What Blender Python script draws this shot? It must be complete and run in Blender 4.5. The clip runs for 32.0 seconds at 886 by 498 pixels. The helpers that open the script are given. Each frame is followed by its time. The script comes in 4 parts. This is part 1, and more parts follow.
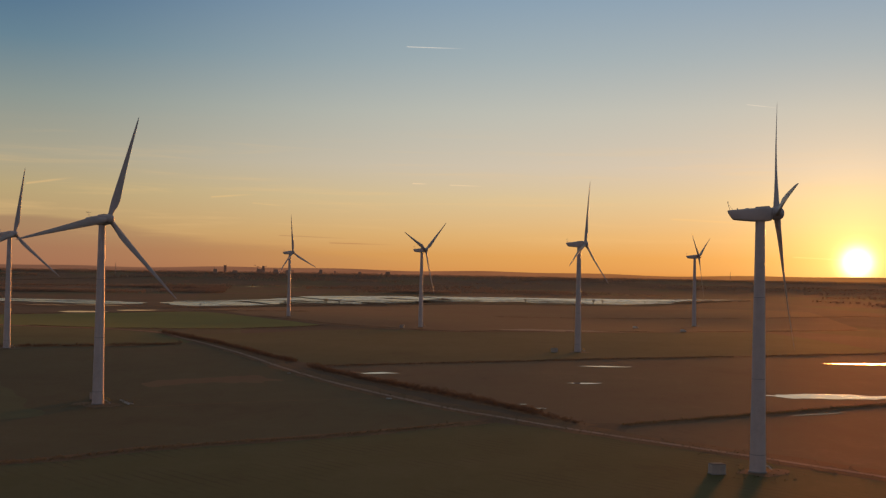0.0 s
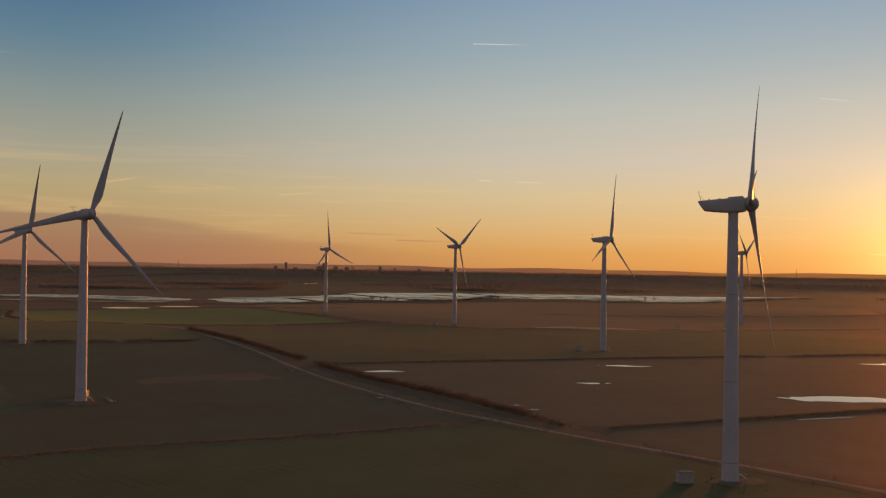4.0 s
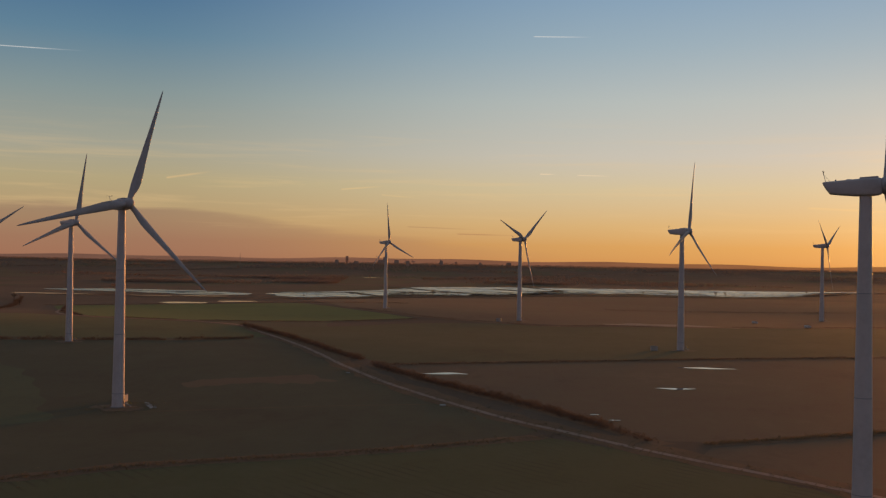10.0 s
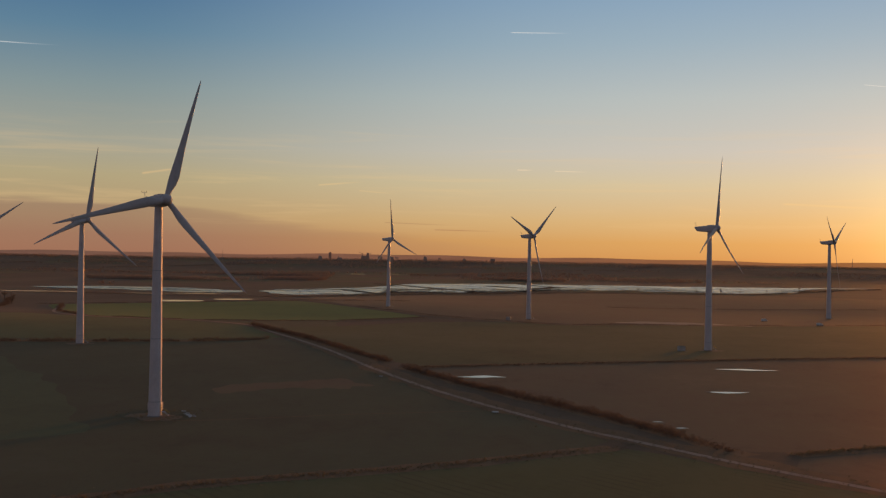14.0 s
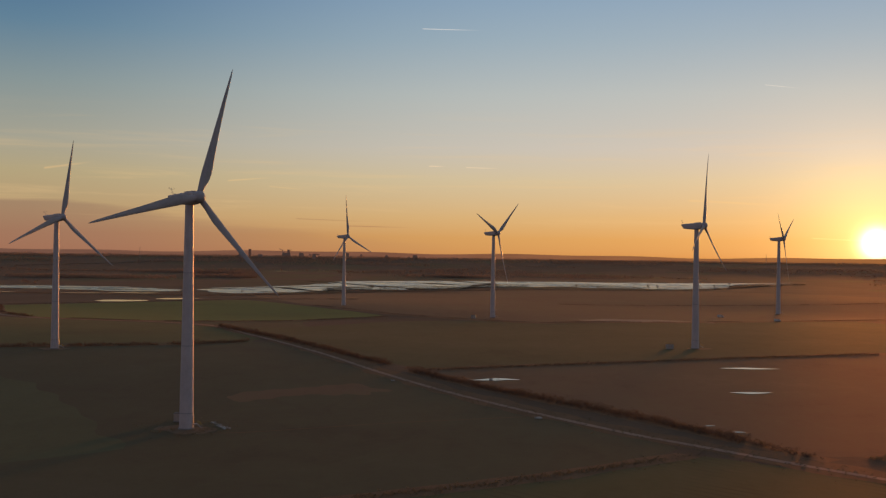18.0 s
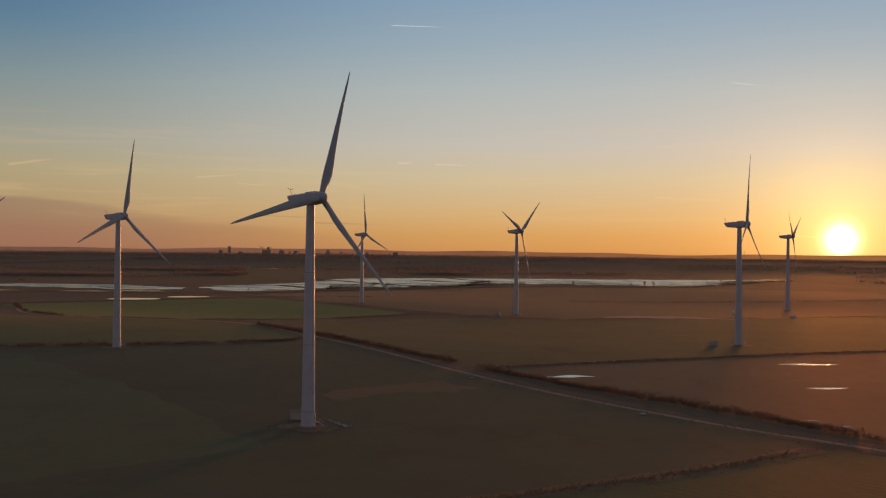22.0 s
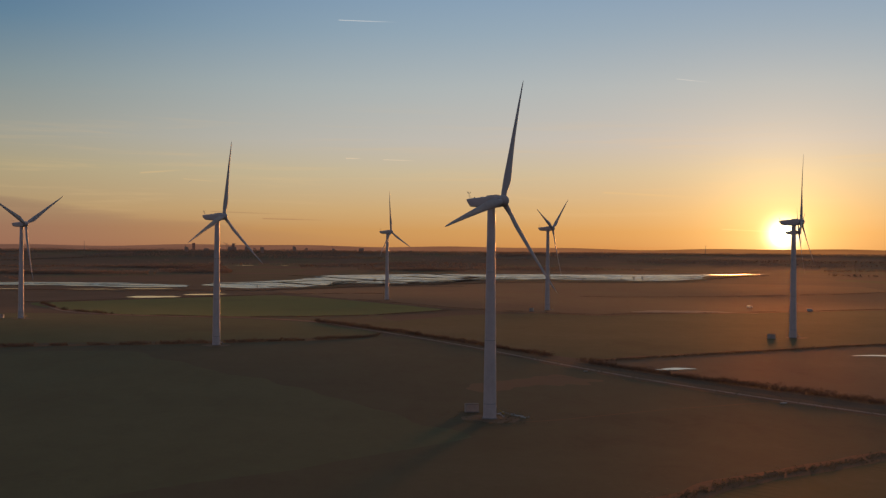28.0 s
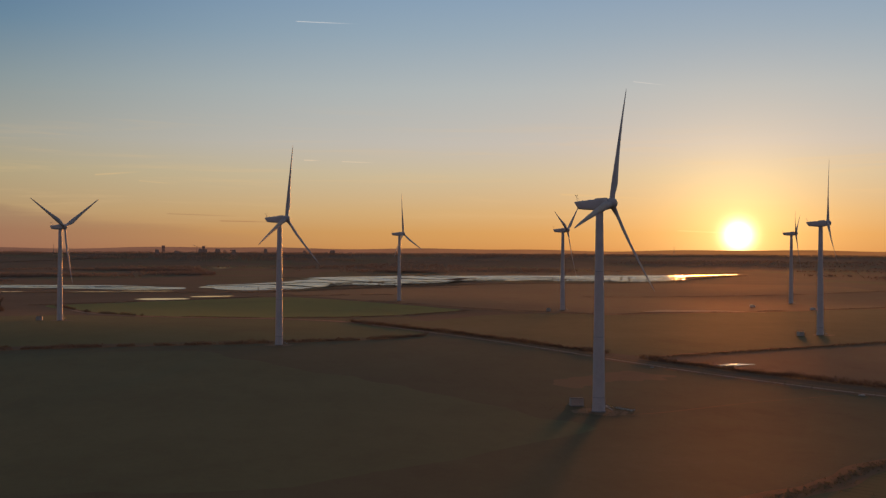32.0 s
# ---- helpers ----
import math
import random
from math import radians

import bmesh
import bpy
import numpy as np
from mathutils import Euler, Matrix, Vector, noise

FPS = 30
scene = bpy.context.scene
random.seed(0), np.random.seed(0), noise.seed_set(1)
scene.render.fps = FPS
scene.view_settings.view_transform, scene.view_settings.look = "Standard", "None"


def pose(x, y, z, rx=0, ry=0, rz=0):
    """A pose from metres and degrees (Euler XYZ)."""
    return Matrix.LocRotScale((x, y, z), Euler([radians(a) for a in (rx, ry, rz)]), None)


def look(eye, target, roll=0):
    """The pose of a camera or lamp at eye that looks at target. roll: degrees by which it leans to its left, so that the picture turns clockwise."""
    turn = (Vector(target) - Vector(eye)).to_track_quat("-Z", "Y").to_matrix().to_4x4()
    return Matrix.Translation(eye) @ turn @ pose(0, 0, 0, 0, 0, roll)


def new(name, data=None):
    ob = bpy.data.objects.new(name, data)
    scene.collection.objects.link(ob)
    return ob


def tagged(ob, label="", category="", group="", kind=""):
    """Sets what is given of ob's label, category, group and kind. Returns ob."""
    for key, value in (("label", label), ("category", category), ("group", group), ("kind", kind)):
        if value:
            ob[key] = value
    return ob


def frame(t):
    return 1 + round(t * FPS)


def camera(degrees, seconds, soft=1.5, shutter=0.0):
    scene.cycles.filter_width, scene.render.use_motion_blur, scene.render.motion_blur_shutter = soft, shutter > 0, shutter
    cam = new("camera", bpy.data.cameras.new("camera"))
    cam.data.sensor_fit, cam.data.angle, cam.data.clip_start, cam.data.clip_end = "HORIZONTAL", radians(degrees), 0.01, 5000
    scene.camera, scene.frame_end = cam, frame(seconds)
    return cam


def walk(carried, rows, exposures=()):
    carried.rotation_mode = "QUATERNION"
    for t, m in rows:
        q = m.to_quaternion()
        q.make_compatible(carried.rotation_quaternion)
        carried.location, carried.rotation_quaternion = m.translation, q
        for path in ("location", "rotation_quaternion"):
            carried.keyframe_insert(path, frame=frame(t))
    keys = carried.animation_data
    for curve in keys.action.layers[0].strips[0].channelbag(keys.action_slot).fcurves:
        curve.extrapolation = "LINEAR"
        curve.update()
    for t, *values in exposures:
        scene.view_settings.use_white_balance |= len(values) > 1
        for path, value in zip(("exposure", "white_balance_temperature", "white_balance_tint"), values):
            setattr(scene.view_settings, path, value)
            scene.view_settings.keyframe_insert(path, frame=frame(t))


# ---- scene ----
cam = camera(45.59, 32.0, soft=1.3)
PATH = [
    (0, pose(0.01, 0.00, 49.02, 91.230, -0.964, 0.045)),
    (0.5, pose(3.36, 1.58, 49.00, 91.230, -0.925, -0.243)),
    (1, pose(6.88, 3.13, 49.01, 91.269, -0.901, -0.389)),
    (1.5, pose(10.48, 4.66, 49.01, 91.269, -0.904, 0.284)),
    (2, pose(14.21, 6.19, 49.00, 91.209, -0.919, 0.996)),
    (2.5, pose(17.90, 7.77, 48.97, 91.134, -0.941, 1.700)),
    (4.5, pose(29.80, 17.09, 48.92, 90.992, -0.975, 4.284)),
    (5, pose(30.66, 20.08, 48.93, 90.972, -0.986, 4.946)),
    (5.5, pose(31.01, 23.20, 48.93, 90.944, -0.999, 5.609)),
    (6, pose(30.78, 26.48, 48.93, 90.915, -1.010, 5.941)),
    (6.5, pose(29.86, 29.91, 48.90, 90.831, -1.015, 6.091)),
    (7, pose(28.46, 33.49, 48.85, 90.752, -1.019, 6.389)),
    (7.5, pose(26.82, 37.16, 48.77, 90.673, -1.016, 6.774)),
    (8, pose(25.32, 40.74, 48.68, 90.628, -1.011, 6.956)),
    (8.5, pose(24.24, 44.01, 48.65, 90.617, -0.998, 7.404)),
    (9, pose(23.70, 46.82, 48.69, 90.615, -0.975, 7.515)),
    (9.5, pose(23.42, 49.13, 48.82, 90.617, -0.961, 6.956)),
    (10, pose(22.82, 51.12, 48.99, 90.623, -0.954, 6.962)),
    (10.5, pose(21.60, 52.93, 49.13, 90.606, -0.961, 7.073)),
    (11, pose(19.65, 54.70, 49.26, 90.579, -0.968, 7.236)),
    (11.5, pose(17.00, 56.50, 49.38, 90.565, -0.972, 7.209)),
    (12, pose(13.70, 58.36, 49.49, 90.562, -0.973, 7.169)),
    (12.5, pose(9.89, 60.28, 49.57, 90.535, -0.972, 7.257)),
    (13, pose(5.65, 62.24, 49.64, 90.502, -0.954, 7.166)),
    (13.5, pose(1.07, 64.25, 49.71, 90.464, -0.927, 6.343)),
    (14, pose(-3.73, 66.30, 49.81, 90.414, -0.904, 5.742)),
    (14.5, pose(-8.66, 68.38, 49.92, 90.358, -0.859, 4.730)),
    (15, pose(-13.67, 70.44, 50.07, 90.333, -0.811, 3.362)),
    (15.5, pose(-18.78, 72.45, 50.22, 90.326, -0.763, 2.678)),
    (17.5, pose(-40.41, 78.29, 50.53, 90.288, -0.732, 1.161)),
    (18, pose(-45.75, 78.61, 50.52, 90.269, -0.737, 0.953)),
    (18.5, pose(-51.08, 78.70, 50.50, 90.243, -0.740, 0.763)),
    (19, pose(-56.42, 78.55, 50.50, 90.229, -0.755, 0.564)),
    (19.5, pose(-61.79, 78.16, 50.54, 90.221, -0.761, 0.352)),
    (20, pose(-67.20, 77.57, 50.61, 90.194, -0.741, 0.156)),
    (20.5, pose(-72.67, 76.82, 50.69, 90.169, -0.712, -0.065)),
    (21, pose(-78.18, 75.91, 50.76, 90.155, -0.698, -0.263)),
    (21.5, pose(-83.77, 74.88, 50.79, 90.144, -0.688, -0.477)),
    (22, pose(-89.44, 73.74, 50.78, 90.120, -0.665, -0.715)),
    (22.5, pose(-95.17, 72.55, 50.74, 90.113, -0.639, -0.955)),
    (23, pose(-100.93, 71.32, 50.72, 90.106, -0.606, -1.204)),
    (23.5, pose(-106.67, 70.09, 50.73, 90.096, -0.596, -1.414)),
    (24, pose(-112.42, 68.87, 50.75, 90.079, -0.586, -1.629)),
    (24.5, pose(-118.19, 67.68, 50.77, 90.073, -0.573, -1.869)),
    (25, pose(-123.97, 66.51, 50.79, 90.057, -0.541, -2.101)),
    (25.5, pose(-129.74, 65.36, 50.81, 90.022, -0.491, -2.334)),
    (26, pose(-135.50, 64.21, 50.87, 90.030, -0.457, -2.554)),
    (26.5, pose(-141.28, 63.06, 50.97, 89.996, -0.457, -2.784)),
    (28.5, pose(-165.40, 58.32, 51.78, 89.879, -0.413, -3.799)),
    (29, pose(-171.63, 57.17, 51.80, 89.871, -0.387, -4.093)),
    (29.5, pose(-177.90, 56.02, 51.79, 89.869, -0.371, -4.392)),
    (30, pose(-184.16, 54.83, 51.76, 89.897, -0.376, -4.687)),
    (30.5, pose(-190.36, 53.60, 51.66, 89.914, -0.381, -4.952)),
    (31, pose(-196.54, 52.33, 51.49, 89.913, -0.371, -5.224)),
    (31.5, pose(-202.68, 51.01, 51.27, 89.959, -0.340, -5.526)),
    (32, pose(-208.79, 49.64, 51.01, 90.013, -0.281, -5.758)),
]
EXPOSURES = [(0, 0.04, 7500, 12), (6, 0.02, 7150, 12), (9, 0.02, 6850, 10), (13, 0.03, 6600, 10), (19, 0.01, 6750, 12), (26, -0.12, 6450, 11), (32, -0.11, 6480, 12)]
walk(cam, PATH, EXPOSURES)

# ------------------------------------------------------------------ world, sun
SUN_AZ, SUN_EL = 21.4, 0.80          # degrees clockwise from +y, and above the horizon


def srgb(r, g, b):
    return tuple(((c / 255 + 0.055) / 1.055) ** 2.4 if c > 10 else c / 255 / 12.92 for c in (r, g, b)) + (1.0,)


def direction(az, el):
    a, e = radians(az), radians(el)
    return Vector((math.sin(a) * math.cos(e), math.cos(a) * math.cos(e), math.sin(e)))


class Nodes:
    """Short calls for a node tree."""

    def __init__(self, tree):
        self.tree, self.n, self.l = tree, tree.nodes, tree.links
        self.n.clear()

    def put(self, kind, **inputs):
        node = self.n.new(kind)
        for key, value in inputs.items():
            self.feed(node.inputs[key.replace("_", " ")], value)
        return node

    def feed(self, socket, value):
        if isinstance(value, bpy.types.NodeSocket):
            self.l.new(value, socket)
        else:
            socket.default_value = value

    def math(self, op, *values, clamp=False):
        node = self.n.new("ShaderNodeMath")
        node.operation, node.use_clamp = op, clamp
        for i, v in enumerate(values):
            self.feed(node.inputs[i], v)
        return node.outputs[0]

    def vec(self, op, *values):
        node = self.n.new("ShaderNodeVectorMath")
        node.operation = op
        for i, v in enumerate(values):
            self.feed(node.inputs[i], v)
        return node

    def ramp(self, fac, stops, mode="LINEAR"):
        node = self.n.new("ShaderNodeValToRGB")
        node.color_ramp.interpolation = mode
        el = node.color_ramp.elements
        while len(el) < len(stops):
            el.new(0.5)
        for e, (pos, col) in zip(el, stops):
            e.position, e.color = pos, col
        self.feed(node.inputs[0], fac)
        return node.outputs[0]

    def mix(self, fac, a, b, mode="MIX"):
        node = self.n.new("ShaderNodeMix")
        node.data_type, node.blend_type = "RGBA", mode
        for i, v in ((0, fac), (6, a), (7, b)):
            self.feed(node.inputs[i], v)
        return node.outputs[2]

    def range(self, v, a, b, c=0.0, d=1.0, smooth=False):
        node = self.n.new("ShaderNodeMapRange")
        node.interpolation_type = "SMOOTHSTEP" if smooth else "LINEAR"
        for i, x in enumerate((v, a, b, c, d)):
            self.feed(node.inputs[i], x)
        return node.outputs[0]

    def noise(self, vector, scale, detail=4.0, rough=0.55, dist=0.0):
        node = self.put("ShaderNodeTexNoise", Vector=vector, Scale=scale, Detail=detail, Roughness=rough, Distortion=dist)
        return node.outputs[0]


world = bpy.data.worlds.new("evening_sky")
scene.world = world
world.use_nodes = True
W = Nodes(world.node_tree)
gen = W.put("ShaderNodeTexCoord").outputs["Generated"]
sep = W.put("ShaderNodeSeparateXYZ", Vector=gen)
sx, sy, sz = sep.outputs
flat = W.math("SQRT", W.math("ADD", W.math("MULTIPLY", sx, sx), W.math("ADD", W.math("MULTIPLY", sy, sy), 1e-6)))
sa = radians(SUN_AZ)
toward = W.math("DIVIDE", W.math("ADD", W.math("MULTIPLY", sx, math.sin(sa)), W.math("MULTIPLY", sy, math.cos(sa))), flat)
height = W.math("SQRT", W.math("MAXIMUM", sz, 0.0))


def sky_ramp(colours):
    at = [math.sqrt(math.sin(radians(e))) for e in (0, 0.9, 2, 4, 5.7, 8.6, 11.5, 15, 30, 90)]
    return W.ramp(height, [(p, srgb(*c)) for p, c in zip(at, colours)])


away_sky = sky_ramp([(158, 112, 92), (164, 122, 96), (178, 150, 112), (175, 162, 128), (160, 160, 146), (129, 147, 151), (91, 127, 152), (61, 103, 145), (84, 104, 132), (84, 98, 118)])
sun_sky = sky_ramp([(208, 147, 84), (212, 162, 97), (212, 177, 124), (206, 192, 160), (196, 193, 184), (178, 188, 189), (151, 174, 189), (125, 158, 188), (112, 124, 142), (84, 98, 118)])
back_sky = sky_ramp([(112, 92, 96), (124, 100, 102), (128, 106, 110), (126, 108, 116), (120, 108, 118), (112, 106, 122), (102, 102, 122), (92, 98, 120), (92, 100, 116), (84, 98, 118)])
sky = W.mix(W.range(toward, 0.70, 0.997, 0, 1, True), away_sky, sun_sky)
sky = W.mix(W.range(toward, -0.35, 0.55, 0, 1, True), back_sky, sky)
# low mauve cloud bank and thin streaks of cirrus
stretch = W.vec("MULTIPLY", gen, (1.0, 1.0, 9.0)).outputs[0]
bank_edge = W.math("ADD", W.math("MULTIPLY", W.noise(stretch, 2.2, 5.0), 0.05), W.range(toward, 0.66, 0.95, 0.026, -0.012))
bank = W.math("MULTIPLY", W.range(W.math("SUBTRACT", bank_edge, sz), 0.0, 0.006, 0, 1, True), W.range(toward, 0.93, 0.72, 0, 0.75))
sky = W.mix(bank, sky, W.ramp(W.range(sz, 0.0, 0.045), [(0.0, srgb(160, 114, 90)), (1.0, srgb(150, 124, 104))]))
thin = W.vec("MULTIPLY", gen, (2.0, 2.0, 40.0)).outputs[0]
streaks = W.range(W.noise(thin, 2.6, 6.0, 0.6, 0.4), 0.50, 0.72, 0, 1, True)
band = W.math("MULTIPLY", W.range(sz, 0.015, 0.04, 0, 1, True), W.range(sz, 0.15, 0.07, 0, 1, True))
sky = W.mix(W.math("MULTIPLY", W.math("MULTIPLY", streaks, band), 0.24), sky, srgb(228, 194, 142))
# vapour trails: from azimuth, elevation to azimuth, elevation, half width, strength
azimuth = W.math("MULTIPLY", W.math("ARCTAN2", sx, sy), 180 / math.pi)
elevation = W.math("MULTIPLY", W.math("ARCSINE", sz), 180 / math.pi)


def trail(under, az0, el0, az1, el1, half, strength, colour):
    u = W.range(azimuth, az0, az1)
    line = W.math("ADD", W.math("MULTIPLY", W.math("DIVIDE", W.math("SUBTRACT", azimuth, az0), az1 - az0), el1 - el0), el0)
    off = W.math("ABSOLUTE", W.math("SUBTRACT", elevation, line))
    ends = W.math("MULTIPLY", W.range(u, 0.0, 0.05, 0, 1, True), W.range(u, 1.0, 0.35, 0, 1, True))
    patchy = W.range(W.noise(thin, 14.0, 3.0), 0.3, 0.6, 0.55, 1.0)
    mask = W.math("MULTIPLY", W.math("MULTIPLY", W.range(off, half, 0.0, 0, strength, True), ends), patchy)
    return W.mix(mask, under, srgb(*colour))


TRAILS = [(-2.3, 12.05, 1.2, 12.0, 0.035, 0.62, (236, 232, 226)), (15.9, 8.95, 17.9, 8.68, 0.028, 0.6, (240, 232, 220)), (-1.8, 4.75, -0.8, 4.74, 0.05, 0.6, (240, 214, 180)), (0.2, 4.70, 2.2, 4.66, 0.045, 0.6, (242, 218, 184)), (18.2, 1.05, 23.6, 0.80, 0.05, 0.4, (255, 214, 140)), (-30.6, 10.3, -25.6, 10.38, 0.04, 0.62, (226, 226, 226))]
WISPS = [(-9.0, 1.80, -4.9, 1.70, 0.04, 0.4, (140, 96, 80)), (-6.3, 1.45, -2.4, 1.40, 0.05, 0.5, (150, 100, 80)), (-21.8, 4.1, -19.2, 4.55, 0.09, 0.5, (226, 190, 138)), (-12.6, 3.75, -9.9, 4.0, 0.07, 0.45, (228, 194, 140)), (-10.4, 3.5, -8.2, 3.35, 0.06, 0.4, (228, 194, 140)), (12.0, 3.0, 17.5, 2.7, 0.1, 0.25, (240, 200, 130))]
for row in TRAILS + WISPS:
    sky = trail(sky, *row)
# brightness round the sun
sundir = direction(SUN_AZ, SUN_EL)
cosang = W.vec("DOT_PRODUCT", W.vec("NORMALIZE", gen).outputs[0], tuple(sundir)).outputs["Value"]
ang = W.math("MULTIPLY", W.math("ARCCOSINE", W.math("MINIMUM", cosang, 1.0)), 180 / math.pi)
disc = W.math("MULTIPLY", W.math("EXPONENT", W.math("MULTIPLY", W.math("POWER", W.math("DIVIDE", ang, 0.62), 2.0), -1.0)), 4.5)
near_glow = W.math("MULTIPLY", W.math("EXPONENT", W.math("MULTIPLY", W.math("POWER", W.math("DIVIDE", ang, 2.5), 1.1), -1.0)), 1.0)
far_glow = W.math("MULTIPLY", W.math("EXPONENT", W.math("MULTIPLY", W.math("DIVIDE", ang, 5.0), -1.0)), 0.15)


def scaled(colour, fac):
    node = W.vec("SCALE", colour)
    W.feed(node.inputs[3], fac)
    return node.outputs[0]


sky = W.vec("ADD", sky, scaled((1.0, 0.86, 0.55), disc)).outputs[0]
sky = W.vec("ADD", sky, scaled((1.0, 0.70, 0.24), near_glow)).outputs[0]
sky = W.vec("ADD", sky, scaled((1.0, 0.54, 0.14), far_glow)).outputs[0]
air = W.put("ShaderNodeTexSky")
air.sky_type, air.sun_disc = "NISHITA", False
air.sun_elevation, air.sun_rotation = radians(SUN_EL), radians(SUN_AZ)
sky = W.vec("ADD", scaled(sky, 0.97), scaled(air.outputs[0], 0.01)).outputs[0]
W.l.new(W.put("ShaderNodeBackground", Color=sky, Strength=1.0).outputs[0], W.put("ShaderNodeOutputWorld").inputs[0])

sun_data = bpy.data.lights.new("sun", "SUN")
sun_data.energy, sun_data.angle, sun_data.color = 2.8, radians(7.0), (1.0, 0.36, 0.075)
sun = new("sun", sun_data)
sun.matrix_world = look((0, 0, 0), -direction(SUN_AZ, SUN_EL))


# ------------------------------------------------------------------ materials
GLARE_TINT = (1.0, 0.48, 0.20)            # warm specular tint standing in for low-sun glare over the ground
GLINT, MATT = 0.03, (0.9, 1.0)
SHINE, LUSTRE = 0.090, 0.62           # share and roughness of the tinted gloss put in for sun glare
AMBER, OLIVE = (1.0, 0.565, 0.335), (0.80, 0.54, 0.31)   # tints of the glare gloss on dry and on green ground


def lustre(N, shader, share=SHINE, colour=AMBER):
    """A broad tinted gloss over a matt ground, standing in for warm sun glare."""
    shine = N.put("ShaderNodeBsdfAnisotropic", Color=(*colour, 1.0), Roughness=LUSTRE)
    mx = N.put("ShaderNodeMixShader", Fac=share)
    N.l.new(shader, mx.inputs[1])
    N.l.new(shine.outputs[0], mx.inputs[2])
    return mx.outputs[0]


def material(name, colours, scales=(0.05, 1.5), rough=(0.7, 0.95), bump=0.0, spec=0.3, metal=0.0, coords="Object", per_part=0.0, rows=None, translucent=0.0, sheen=0.0, gloss=(1.0, 1.0, 1.0), shine=AMBER):
    """A surface of two or three colours, mottled at a coarse and a fine scale. rows: width, turn in degrees and strength of drill rows."""
    m = bpy.data.materials.new(name)
    m.use_nodes = True
    N = Nodes(m.node_tree)
    co = N.put("ShaderNodeTexCoord").outputs[coords]
    big, fine = N.noise(co, scales[0], 5.0, 0.6), N.noise(co, scales[1], 6.0, 0.65)
    mid = N.noise(N.vec("MULTIPLY", co, (1.0, 0.6, 1.0)).outputs[0], math.sqrt(scales[0] * scales[1]), 6.0, 0.7, 0.8)
    both = N.math("ADD", N.math("ADD", N.math("MULTIPLY", big, 0.42), N.math("MULTIPLY", mid, 0.33)), N.math("MULTIPLY", fine, 0.25))
    fac = N.range(both, 0.38, 0.62)
    step = 1.0 / (len(colours) - 1)
    col = N.ramp(fac, [(i * step, (*c, 1.0)) for i, c in enumerate(colours)])
    relief = fine
    if rows:
        turn = N.put("ShaderNodeMapping", Vector=co)
        turn.inputs["Rotation"].default_value = (0, 0, radians(rows[1]))
        wave = N.put("ShaderNodeTexWave", Vector=turn.outputs[0], Scale=0.314 / rows[0], Distortion=0.35, Detail=2.0)
        line = N.math("MULTIPLY", N.range(wave.outputs[1], 0.72, 1.0), N.range(N.noise(co, 0.045, 4.0), 0.47, 0.66))
        col = N.mix(N.math("MULTIPLY", line, rows[2]), col, (*[c * 0.45 for c in colours[0]], 1.0))
    if per_part:
        shade = N.range(N.put("ShaderNodeObjectInfo").outputs["Random"], 0, 1, 1 - per_part, 1 + per_part)
        node = N.vec("SCALE", col)
        N.feed(node.inputs[3], shade)
        col = node.outputs[0]
    bs = N.put("ShaderNodeBsdfPrincipled", Base_Color=col, Roughness=N.range(fine, 0.3, 0.7, *rough), Metallic=metal)
    bs.inputs["Specular IOR Level"].default_value = spec
    bs.inputs["Specular Tint"].default_value = (*gloss, 1.0)
    if sheen:
        bs.inputs["Sheen Weight"].default_value = sheen
        bs.inputs["Sheen Roughness"].default_value = 0.45
        bs.inputs["Sheen Tint"].default_value = (1.0, 0.82, 0.6, 1.0)
    if bump:
        b = N.put("ShaderNodeBump", Height=relief, Distance=bump)
        b.inputs["Strength"].default_value = 0.8
        N.l.new(b.outputs[0], bs.inputs["Normal"])
    out = bs.outputs[0] if gloss == (1.0, 1.0, 1.0) else lustre(N, bs.outputs[0], SHINE, shine)
    if translucent:
        mx = N.put("ShaderNodeMixShader", Fac=translucent)
        N.l.new(out, mx.inputs[1])
        N.l.new(N.put("ShaderNodeBsdfTranslucent", Color=col).outputs[0], mx.inputs[2])
        out = mx.outputs[0]
    N.l.new(out, N.put("ShaderNodeOutputMaterial").inputs[0])
    return m


def water_material(name, ruffle, lo, hi):
    m = bpy.data.materials.new(name)
    m.use_nodes = True
    N = Nodes(m.node_tree)
    co = N.put("ShaderNodeTexCoord").outputs["Object"]
    ripple = N.noise(N.vec("MULTIPLY", co, (1.0, 0.4, 1.0)).outputs[0], 0.6, 4.0)
    calm = N.noise(co, 0.02, 3.0)
    bs = N.put("ShaderNodeBsdfPrincipled", Base_Color=(0.03, 0.032, 0.03, 1), Roughness=N.range(calm, 0.35, 0.65, lo, hi), IOR=1.333)
    b = N.put("ShaderNodeBump", Height=ripple, Distance=ruffle)
    b.inputs["Strength"].default_value = 0.5
    N.l.new(b.outputs[0], bs.inputs["Normal"])
    N.l.new(bs.outputs[0], N.put("ShaderNodeOutputMaterial").inputs[0])
    return m


